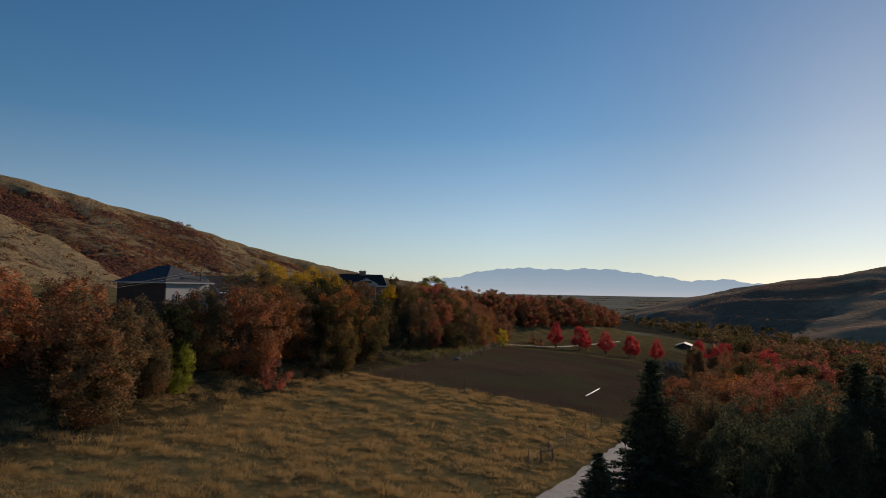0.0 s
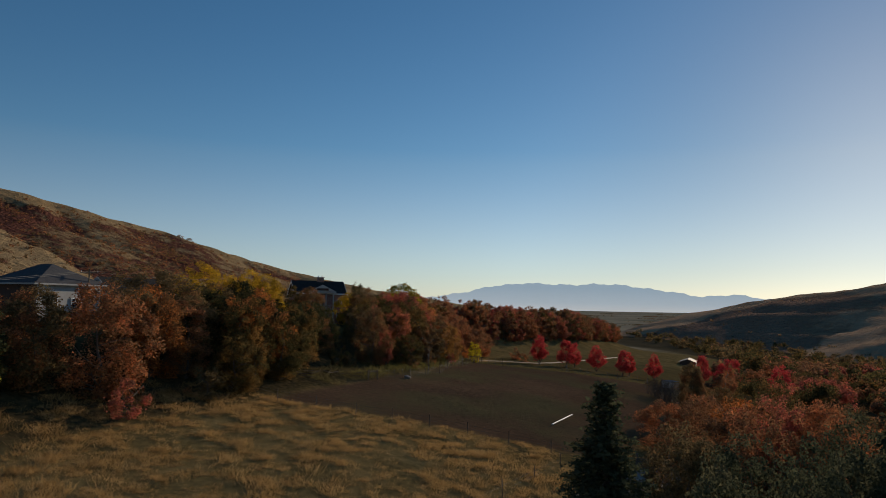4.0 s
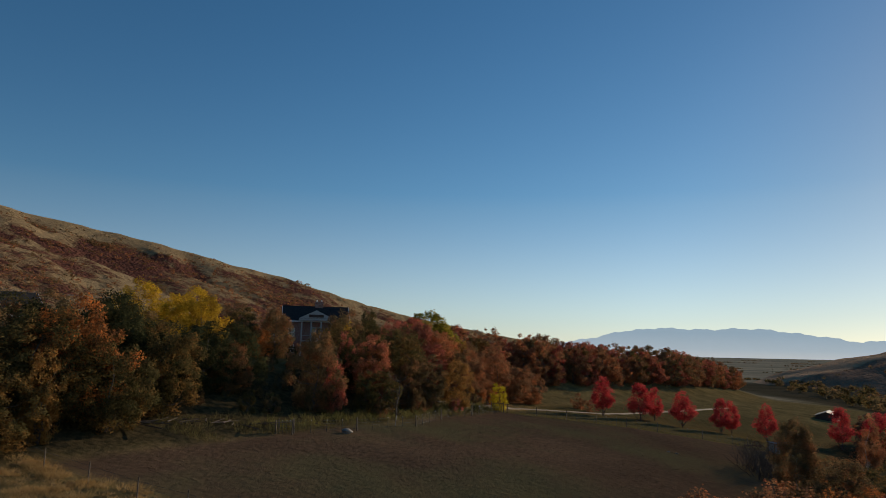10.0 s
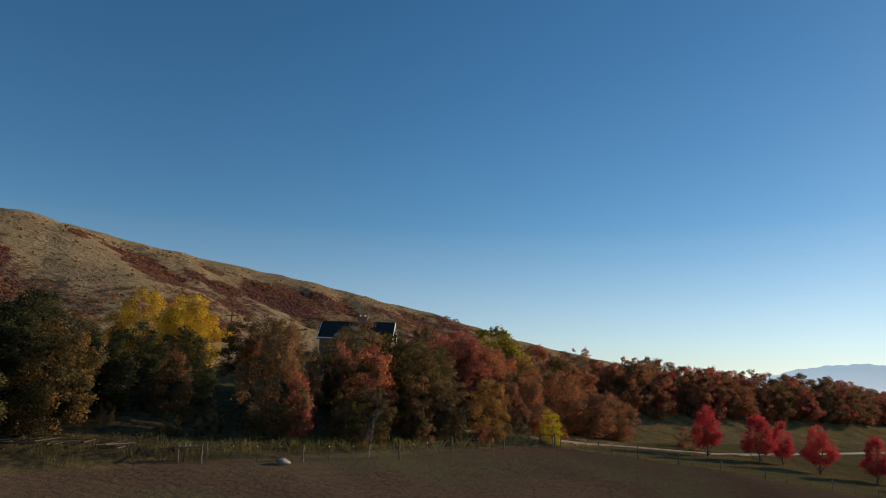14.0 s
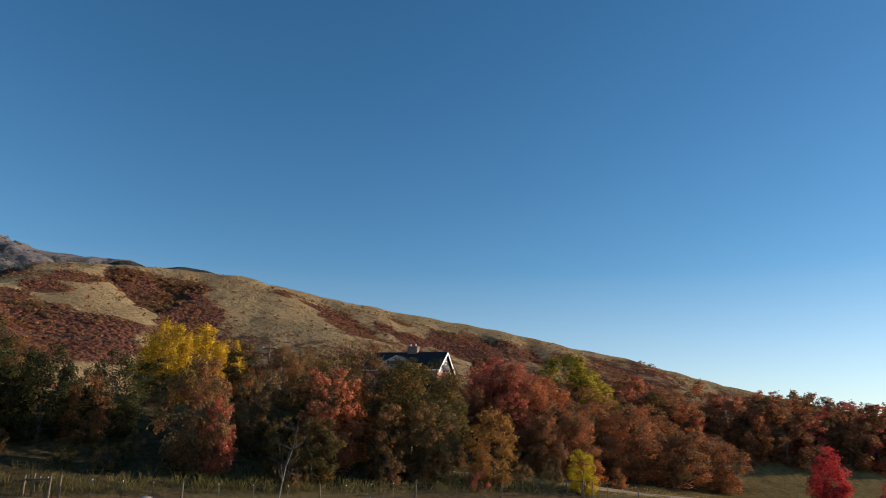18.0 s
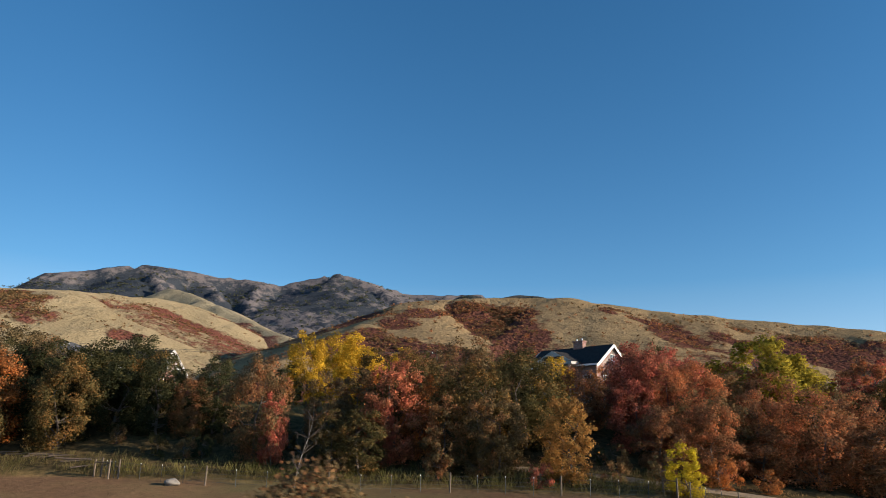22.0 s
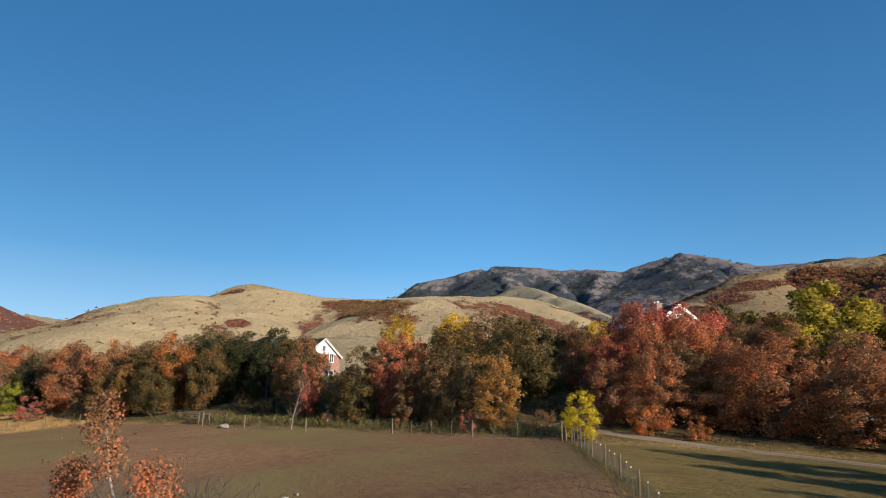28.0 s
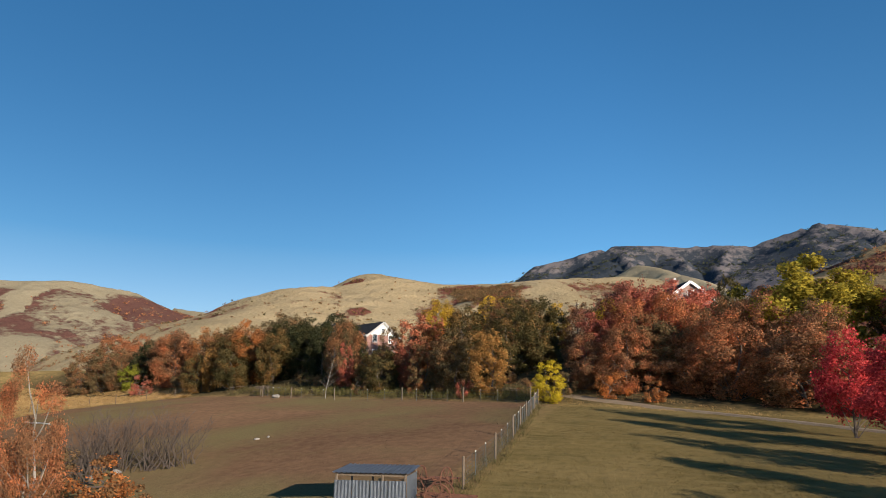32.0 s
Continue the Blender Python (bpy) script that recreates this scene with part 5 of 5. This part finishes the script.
def open_shed(x, y, turn):
    z = float(lay(x, y)) - 0.05
    top = thing("shed", x, y, z, turn, "small open shed of galvanised metal sheets", "shed")
    W, D, h0, h1 = 2.9, 2.4, 1.6, 1.72
    for px, py, h in ((-W / 2, -D / 2, h0), (W / 2, -D / 2, h0), (-W / 2, D / 2, h1), (W / 2, D / 2, h1), (-0.5, D / 2, h1), (0.5, -D / 2, h0)):
        part("post", boxes((px, py, h / 2 - 0.2, 0.09, 0.09, h + 0.4), bevel=0.01), POST_WOOD, top)
    for py, h in ((-D / 2, h0), (D / 2, h1)):
        part("beam", boxes((0, py, h - 0.02, W + 0.1, 0.07, 0.13), bevel=0.01), POST_WOOD, top)
    part("roof_sheet", sheet(bmesh.new(), (-W / 2 - 0.2, -D / 2 - 0.25, h0 + 0.06), (W / 2 + 0.2, -D / 2 - 0.25, h0 + 0.06), (0, D + 0.5, h1 - h0), 16, 0.02), METAL, top, "ribbed metal roof sheet")
    for k in range(4):
        a = -W / 2 - 0.08 + k * 0.76
        part("panel", sheet(bmesh.new(), (a, -D / 2 - 0.06 - 0.012 * (k % 2), 0.05), (a + 0.74, -D / 2 - 0.06 - 0.012 * (k % 2), 0.05), (0, 0, 1.3), 5, 0.012), METAL, top, "upright galvanised wall sheet")
    part("side_panel", sheet(bmesh.new(), (W / 2 + 0.06, -D / 2, 0.05), (W / 2 + 0.06, D / 2 - 0.1, 0.05), (0, 0, 1.5), 12, 0.012), METAL, top)


open_shed(47.6, 132.6, 98)


def harrow(x, y, turn):
    """A rusted farm implement: a wheel, a frame and bent tines."""
    top = thing("farm_implement", x, y, float(lay(x, y)), turn, "rusted iron farm implement with a spoked wheel", "farm machinery")
    for wx in (-0.5, 0.9):
        rim = part("wheel", line_tube([(wx, math.cos(k * math.pi / 10) * 0.55, 0.55 + math.sin(k * math.pi / 10) * 0.55) for k in range(20)], 0.035, 6, True), RUST, top)
        for k in range(6):
            a = 2 * math.pi * k / 6
            part("spoke", tube(bmesh.new(), (wx, 0, 0.55), (wx, math.cos(a) * 0.55, 0.55 + math.sin(a) * 0.55), 0.02, 0.02, 5), RUST, rim)
    part("axle", tube(bmesh.new(), (-0.6, 0, 0.55), (1.0, 0, 0.55), 0.05, 0.05, 7), RUST, top)
    for s in (-0.3, 0.2, 0.7):
        part("beam", tube(bmesh.new(), (s, -0.9, 0.6), (s, 1.6, 0.5), 0.04, 0.04, 6), RUST, top)
        part("tine", tube(bmesh.new(), (s, 1.4, 0.5), (s + 0.1, 1.7, 0.05), 0.03, 0.015, 6), RUST, top)
    part("seat_post", tube(bmesh.new(), (0.2, -0.5, 0.6), (0.2, -0.8, 1.15), 0.03, 0.03, 6), RUST, top)


harrow(44.6, 134.0, 75)
harrow(47.0, 135.2, 10)


def pipe(x0, y0, x1, y1):
    z0, z1 = float(lay(x0, y0)) + 0.1, float(lay(x1, y1)) + 0.1
    top = thing("pipe", x0, y0, 0, 0, "long white pipe lying on bare soil", "pipe")
    dx, dy = x1 - x0, y1 - y0
    part("tube", tube(bmesh.new(), (0, 0, z0), (dx, dy, z1), 0.075, 0.075, 14), GREY_PIPE, top)
    for f in (0.0, 0.5, 1.0):
        c = Vector((dx * f, dy * f, z0 + (z1 - z0) * f))
        d = Vector((dx, dy, z1 - z0)).normalized() * 0.12
        part("collar", tube(bmesh.new(), c - d, c + d, 0.095, 0.095, 14), GREY_PIPE, top)


pipe(12.3, 76.0, 16.3, 83.4)


def boulder(x, y, size, label, seed, name="boulder", material=None, group=""):
    r = np.random.default_rng(seed)
    bm = bmesh.new()
    bmesh.ops.create_icosphere(bm, subdivisions=3, radius=1)
    k = r.uniform(0, 6, 3)
    for v in bm.verts:
        n = 1 + 0.16 * math.sin(v.co.x * 3 + k[0]) + 0.12 * math.sin(v.co.y * 4 + k[1]) + 0.10 * math.sin(v.co.z * 5 + v.co.x * 2 + k[2])
        v.co = Vector((v.co.x * 1.25, v.co.y, v.co.z * 0.75)) * n * size
    me = bpy.data.meshes.new(name)
    bm.to_mesh(me)
    bm.free()
    me.materials.append(material or STONE)
    ob = new(name, me)
    ob.matrix_basis = pose(x, y, float(lay(x, y)) + size * 0.4, 0, 0, seed * 40)
    tagged(ob, label, name, group)


boulder(-5.9, 97.3, 0.46, "large pale boulder on the paddock edge", 1)
for k, (x, y, s) in enumerate([(52.5, 126.5, 0.45), (53.3, 127.4, 0.38), (51.7, 127.2, 0.33), (54.1, 126.4, 0.4), (53.0, 125.6, 0.3), (52.1, 128.2, 0.28), (54.4, 127.6, 0.34), (53.8, 128.4, 0.25), (51.2, 126.2, 0.27), (40.6, 113.2, 0.28), (41.4, 112.0, 0.2), (30.5, 116.5, 0.16), (29.6, 116.9, 0.13)]):
    boulder(x, y, s, "pale grey field stone on bare soil", 2 + k, "stone", group="field stones")


def bare_bush(x, y, tall, seed, stems=26):
    """A leafless thicket: forking grey stems."""
    r = np.random.default_rng(seed)
    top = thing("bare_bush", x, y, float(lay(x, y)), 0, "leafless grey thicket beside the paddock", "bush", "leafless bushes")
    bm = bmesh.new()
    for _ in range(stems):
        p = Vector((r.normal() * 0.5, r.normal() * 0.5, -0.1))
        d = Vector((r.normal() * 0.45, r.normal() * 0.45, 1)).normalized()
        rad = r.uniform(0.02, 0.045)
        n = 5
        for k in range(n):
            q = p + d * tall * r.uniform(0.16, 0.26)
            tube(bm, p, q, rad * (1 - k / n * 0.8), rad * (1 - (k + 1) / n * 0.8), 4)
            if k > 0:
                for _ in range(2):
                    e = (d + Vector((r.normal() * 0.7, r.normal() * 0.7, 0.2))).normalized()
                    mid = q + e * tall * 0.13
                    tube(bm, q, mid, rad * 0.4, rad * 0.22, 3)
                    for _ in range(2):
                        tube(bm, mid, mid + (e + Vector((r.normal(), r.normal(), 0.4)) * 0.5).normalized() * tall * 0.12, rad * 0.22, rad * 0.08, 3)
            p, d = q, (d + Vector((r.normal() * 0.22, r.normal() * 0.22, 0.05))).normalized()
    tagged(part("thicket", bm, DEAD, top), kind="stuff")


for k, (x, y, h) in enumerate([(39.0, 110.2, 3.1), (39.4, 112.2, 3.3), (39.0, 114.4, 3.1), (41.2, 109.6, 2.7), (38.6, 116.0, 2.7), (41.5, 111.8, 2.5)]):
    bare_bush(x, y, h, 31 + k)


def birch(x, y):
    top = thing("dead_tree", x, y, float(lay(x, y)), 0, "leaning pale dead tree before the grove", "dead tree")
    r = np.random.default_rng(77)
    bm = bmesh.new()
    pts = [Vector((0, 0, -0.3)), Vector((0.15, 0.15, 1.3)), Vector((0.1, 0.45, 2.5)), Vector((0.3, 0.8, 3.7)), Vector((0.2, 1.1, 5.0))]
    for k in range(4):
        tube(bm, pts[k], pts[k + 1], 0.06 - 0.013 * k, 0.047 - 0.013 * k, 7)
    part("trunk", bm, GREY_BARK, top)
    bm = bmesh.new()
    for k in range(1, 5):
        for _ in range(7):
            d = Vector((r.normal(), r.normal(), 0.9)).normalized()
            m = pts[k] + d * r.uniform(0.6, 1.3)
            tube(bm, pts[k], m, 0.035, 0.018, 4)
            for _ in range(3):
                tube(bm, m, m + (d + Vector((r.normal(), r.normal(), 0.3)) * 0.6).normalized() * 0.6, 0.015, 0.005, 3)
    tagged(part("twig_spray", bm, DEAD, top), kind="stuff")


birch(-2.8, 105.8)


def log_pile(x, y, seed, n=9):
    """Fallen branches lying crosswise."""
    r = np.random.default_rng(seed)
    top = thing("brush_pile", x, y, float(lay(x, y)), 0, "fallen grey branches on the shaded bank foot", "brush pile", "fallen branches")
    for k in range(n):
        a = r.uniform(0, math.pi)
        long = r.uniform(0.7, 2.0)
        c = Vector((r.normal() * 1.0, r.normal() * 1.0, 0.1 + 0.08 * (k % 3)))
        d = Vector((math.cos(a), math.sin(a), r.uniform(-0.04, 0.1))) * long
        part("branch", tube(bmesh.new(), c - d, c + d, 0.06, 0.025, 6), DEAD, top)


for k, (x, y) in enumerate([(-19.0, 87.8), (-16.5, 90.5), (-21.5, 84.5), (-14.2, 92.2), (41.5, 107.5), (43.5, 113.5)]):
    log_pile(x, y, 200 + k)


def barn(x, y, turn):
    top = thing("barn", x, y, float(lay(x, y)) - 0.9, turn, "low grey-roofed farm building beyond the maples", "barn")
    part("wall", boxes((0, -2.4, 0.7, 9, 0.2, 3)), SIDING, top)
    part("wall", boxes((0, 2.4, 0.7, 9, 0.2, 3)), SIDING, top)
    part("wall", boxes((4.4, 0, 0.7, 0.2, 4.6, 3)), SIDING, top)
    part("wall", boxes((-4.4, 0, 0.7, 0.2, 4.6, 3)), SIDING, top)
    for bm in prism(-4.8, 4.8, 5, 2.2, 3.1, 0.4):
        part("roof", bm, STEEL, top, "dull metal roof")
    part("gable", gable_wall(4.5, 5, 2.2, 3.0), SIDING, top)
    part("gable", gable_wall(-4.3, 5, 2.2, 3.0), SIDING, top)


barn(88, 226, 65)


# ---- grass and scrub ----
def grass_material(name, a, b, c):
    m = Nodes(name)
    one = m.add("ShaderNodeNewGeometry", "Random Per Island")
    field = m.noise(0.12, 3)
    patch = m.level(m.noise(0.7, 3), 0.32, 0.68)
    where = m.maths("ADD", m.maths("MULTIPLY", one, 0.3), m.maths("ADD", m.maths("MULTIPLY", field, 0.3), m.maths("MULTIPLY", patch, 0.4)))
    m.put("Base Color", m.ramp(where, (0.25, a), (0.5, b), (0.75, c)))
    m.put("Roughness", 0.8)
    m.put("Specular IOR Level", 0.0)
    m.put("Diffuse Roughness", 0.4)
    glow = m.add("ShaderNodeBsdfTranslucent", given={"Color": (*b, 1)})
    both = m.add("ShaderNodeMixShader", given={0: 0.42, 1: m.bsdf.outputs[0], 2: glow})
    m.tree.links.new(both, m.tree.nodes["Material Output"].inputs[0])
    return m.mat


DRY_GRASS = grass_material("tall_dry_grass", (0.20, 0.125, 0.05), (0.44, 0.28, 0.115), (0.72, 0.50, 0.24))
BANK_GRASS = grass_material("bank_grass", (0.075, 0.072, 0.027), (0.15, 0.125, 0.05), (0.28, 0.21, 0.095))
FILL_GRASS = grass_material("short_tawny_grass", (0.11, 0.088, 0.036), (0.20, 0.14, 0.055), (0.33, 0.22, 0.09))
REED = grass_material("tall_yellow_green_grass", (0.10, 0.10, 0.028), (0.21, 0.185, 0.06), (0.36, 0.29, 0.105))
SAGE = grass_material("low_green_weeds", (0.055, 0.065, 0.03), (0.085, 0.095, 0.042), (0.13, 0.13, 0.06))


def tufts(label, material, x, y, tall, wide, blades, seed):
    """Bunches of blades at the given spots, as one mesh."""
    r = np.random.default_rng(seed)
    n = len(x)
    z = lay(x, y)
    base = np.repeat(np.stack([x, y, z], 1), blades, 0)
    h = np.repeat(tall, blades) * r.uniform(0.55, 1.15, n * blades)
    w = np.repeat(wide, blades)
    a = r.uniform(0, 2 * np.pi, n * blades)
    reach = r.uniform(0, 1, n * blades) ** 0.6
    foot = base + np.stack([np.cos(a) * w * reach * 0.5, np.sin(a) * w * reach * 0.5, np.full(n * blades, -0.05)], 1)
    lean = np.stack([np.cos(a), np.sin(a)], 1) * (reach * 0.8 * h)[:, None] + r.normal(size=(n * blades, 2)) * 0.12
    tip = foot + np.concatenate([lean, h[:, None]], 1)
    b = r.uniform(0, 2 * np.pi, n * blades)
    half = np.stack([np.cos(b), np.sin(b), 0 * b], 1) * (0.007 + 0.012 * h)[:, None]
    mid = foot * 0.45 + tip * 0.55 + np.array([0, 0, 0.08]) * h[:, None]
    verts = np.stack([foot, mid + half, tip, mid - half], 1).reshape(-1, 3)
    i = np.arange(n * blades)[:, None] * 4
    me = bpy.data.meshes.new("grass")
    me.from_pydata(verts.tolist(), [], (i + np.arange(4)).tolist())
    me.materials.append(material)
    tagged(new("grass", me), label, "grass", kind="stuff")


def strew(n, low, high, inside, seed):
    r = np.random.default_rng(seed)
    x, y = r.uniform(low[0], high[0], n), r.uniform(low[1], high[1], n)
    keep = inside(x, y, r.uniform(size=n))
    return x[keep], y[keep]


def meadow(x, y, roll):
    u = x - np.interp(y, TOE_Y, TOE_X)
    return (paddock(x, y) < 0.35) & (u > -9) & (u < 62) & (from_line(x, y, ROAD) > 2.5) & (roll < 0.75 + 0.5 * rough(x, y, 6, 2)) & (y < 72)


r6 = np.random.default_rng(8)
mx6, my6 = r6.uniform(-58, 24, 4400), r6.uniform(-12, 74, 4400)
own6 = r6.integers(0, 4400, 46000)
spread6 = r6.uniform(0.25, 0.7, 4400)[own6]
gx6, gy6 = mx6[own6] + r6.normal(size=46000) * spread6, my6[own6] + r6.normal(size=46000) * spread6
swell6 = 0.22 + 0.45 * r6.uniform(size=4400)[own6] ** 1.5
keep6 = meadow(gx6, gy6, r6.uniform(size=4400)[own6])
gx6, gy6, size6 = gx6[keep6], gy6[keep6], swell6[keep6] * r6.uniform(0.7, 1.2, keep6.sum())
tufts("tall golden-brown dry grass in bunches", DRY_GRASS, gx6, gy6, size6 * 0.85, size6 * 2.0, 19, 4)
fx6, fy6 = strew(28000, (-58, -12), (24, 74), lambda x, y, roll: meadow(x, y, roll * 0.5), 15)
tufts("short tawny grass between the bunches", FILL_GRASS, fx6, fy6, np.full(len(fx6), 0.17), np.full(len(fx6), 0.6), 5, 16)
gx6, gy6 = strew(9000, (-50, -12), (24, 74), lambda x, y, roll: meadow(x, y, roll * 0 + 0.0) & (roll < 0.6) & (rough(x, y, 1.6, 4) < -0.1), 5)
tufts("low grey-green weeds between the grass bunches", SAGE, gx6, gy6, np.full(len(gx6), 0.24), np.full(len(gx6), 0.7), 6, 6)


def bank(x, y, roll):
    u = x - np.interp(y, TOE_Y, TOE_X)
    return (u < 0.4) & (u > -6.5) & (roll < 0.35 + 0.5 * rough(x, y, 2.0, 1))


gx6, gy6 = strew(15000, (-26, 84), (14, 137), bank, 7)
size6 = 0.4 + 0.6 * r6.uniform(size=len(gx6))
tufts("tall mixed grass along the paddock fence", BANK_GRASS, gx6, gy6, size6, size6 * 0.9, 9, 8)


def fence_foot(x, y, roll):
    u = x - np.interp(y, TOE_Y, TOE_X)
    return (u < -0.5) & (u > -3.4) & (roll < 0.5 + 0.5 * rough(x, y, 3.0, 6))


gx6, gy6 = strew(4800, (-16, 92.5), (9, 135), fence_foot, 61)
size6 = 0.5 + 0.5 * r6.uniform(size=len(gx6))
tufts("tall yellow-green grass behind the paddock fence", REED, gx6, gy6, size6, size6 * 0.6, 12, 62)


def verge(x, y, roll):
    d = from_line(x, y, DRIVE)
    u = x - np.interp(y, TOE_Y, TOE_X)
    return (d > 1.1) & (d < 3.2) & (u < 2.5) & (roll < 0.6)


gx6, gy6 = strew(16000, (-6, 124), (40, 190), verge, 9)
size6 = 0.22 + 0.3 * r6.uniform(size=len(gx6))
tufts("tan grass on the verge of the drive", DRY_GRASS, gx6, gy6, size6 * 0.7, size6, 6, 10)
gx6, gy6 = strew(9000, (8, 130), (60, 140), lambda x, y, roll: (np.abs(y - np.interp(x, [8.6, 22, 31, 37.5, 43.8, 60], [133.7, 134.8, 135.4, 135.6, 135.4, 136])) < 0.6) & (roll < 0.7), 12)
tufts("rough grass along the woven fence", BANK_GRASS, gx6, gy6, np.full(len(gx6), 0.35), np.full(len(gx6), 0.4), 5, 13)


def short_turf(label, material, low, high, n, inside, tall, seed):
    x, y = strew(n, low, high, inside, seed)
    tufts(label, material, x, y, np.full(len(x), tall), np.full(len(x), 0.3), 4, seed + 1)


def hill_scrub(label, hill_name, colour, n, pick, tall, seed, leaves=14):
    """Bushes strewn over a hill's faces, thickest where its gullies run."""
    ob = bpy.data.objects[hill_name]
    count = len(ob.data.vertices)
    co = np.zeros(count * 3)
    ob.data.vertices.foreach_get("co", co)
    co = co.reshape(-1, 3)
    gully = np.zeros(count)
    ob.data.attributes["gully"].data.foreach_get("value", gully)
    r = np.random.default_rng(seed)
    away = np.zeros(count)
    ob.data.attributes["away"].data.foreach_get("value", away)
    up = (co[:, 2] > lay(co[:, 0], co[:, 1]) + 4) & (away > 35)
    weight = np.where(up & pick(co[:, 0], co[:, 1]), np.exp(gully * 4.0 + 1.6 * rough(co[:, 0], co[:, 1], 70, seed)), 0)
    own = r.choice(count, n, p=weight / weight.sum())
    step = abs(co[1, 0] - co[0, 0])
    at = co[own] + np.concatenate([r.uniform(-0.5, 0.5, (n, 2)) * step, np.full((n, 1), 0.0)], 1)
    h = r.uniform(*tall, n)
    p = np.repeat(at, leaves, 0) + r.normal(size=(n * leaves, 3)) * np.repeat(h, leaves)[:, None] * np.array([0.42, 0.42, 0.25]) + np.array([0, 0, 0.35]) * np.repeat(h, leaves)[:, None]
    me = leaf_mesh("scrub", p, np.repeat(h * 0.42, leaves), seed)
    me.materials.append(LEAF[colour])
    tagged(new("scrub", me), label, "scrub", kind="stuff")


def anywhere(x, y):
    return x == x


hill_scrub("brown scrub bushes on the long foothill", "foothill", "brown", 8000, lambda x, y: (x + y < 1700), (1.6, 3.8), 21)
hill_scrub("rust-red scrub in the foothill gullies", "foothill", "rust", 8000, lambda x, y: y < 1250, (1.6, 3.8), 22)
hill_scrub("dark red scrub patches on the golden hill", "golden_hill", "brown", 4000, anywhere, (1.6, 3.6), 23)
hill_scrub("olive bushes dotted over the golden hill", "golden_hill", "olive", 600, anywhere, (1.8, 3.6), 24)
hill_scrub("dark conifers on the rocky mountain", "rocky_mountain", "spruce", 9000, lambda x, y: x > -3420, (5, 11), 25, 8)
hill_scrub("dark red scrub on the far tan hill", "far_left_hill", "rust", 900, anywhere, (4, 8), 26, 10)
hill_scrub("dark conifers along the wooded ridge", "wooded_ridge", "spruce", 900, anywhere, (4, 8), 28, 10)
hill_scrub("brown scrub on the shaded hill", "shaded_hill", "brown", 260, anywhere, (1.2, 2.4), 27)


def cluster(x, y):
    return (np.hypot(x + 1205, y + 150) < 62) | (np.hypot(x + 1130, y + 115) < 60) | (np.hypot(x + 1060, y + 85) < 50)


hill_scrub("dense dark red scrub in the saddle of the golden hill", "golden_hill", "brown", 3600, cluster, (2.5, 4.5), 31, 12)


def clods(label, material, low, high, n, inside, size, seed):
    """Small lumps that stand proud of bare soil, as one mesh."""
    x, y = strew(n, low, high, inside, seed)
    r = np.random.default_rng(seed)
    k = len(x)
    z = lay(x, y) + 0.09 * rough(x, y, 2.2) + 0.09 * rough(x, y, 7, 2.0) - 0.02
    s = size * r.uniform(0.5, 1.5, k) ** 1.5
    a = r.uniform(0, 2 * np.pi, k)
    at = np.stack([x, y, z], 1)
    ring = [at + np.stack([np.cos(a + q) * s * r.uniform(0.7, 1.3, k), np.sin(a + q) * s * r.uniform(0.7, 1.3, k), np.full(k, -0.03)], 1) for q in (0, 2.1, 4.2)]
    peak = at + np.stack([r.normal(size=k) * s * 0.3, r.normal(size=k) * s * 0.3, s * r.uniform(0.6, 1.3, k)], 1)
    verts = np.stack([*ring, peak], 1).reshape(-1, 3)
    i = np.arange(k)[:, None] * 4
    faces = np.concatenate([i + [0, 1, 3], i + [1, 2, 3], i + [2, 0, 3]])
    me = bpy.data.meshes.new("clods")
    me.from_pydata(verts.tolist(), [], faces.tolist())
    me.materials.append(material)
    tagged(new("clods", me), label, "soil", kind="stuff")


CLOD = plain_material("dry_soil_clods", (0.11, 0.068, 0.041), 0.95, scale=0.4, vary=0.35, bump=0.0, gloss=0.1)
clods("brown clods and stubble over the bare paddock", CLOD, (-30, 58), (56, 136), 90000, lambda x, y, roll: (paddock(x, y) > 0.6) & (roll < 0.7 + 0.4 * rough(x, y, 5, 1)), 0.032, 41)
TURF = grass_material("short_dry_turf", (0.09, 0.072, 0.027), (0.155, 0.113, 0.044), (0.22, 0.158, 0.068))
short_turf("short dry turf of the mown lawn", TURF, (6, 134), (62, 176), 18000, lambda x, y, roll: (x - np.interp(y, TOE_Y, TOE_X) > 1.5) & (y > 135.8), 0.09, 43)
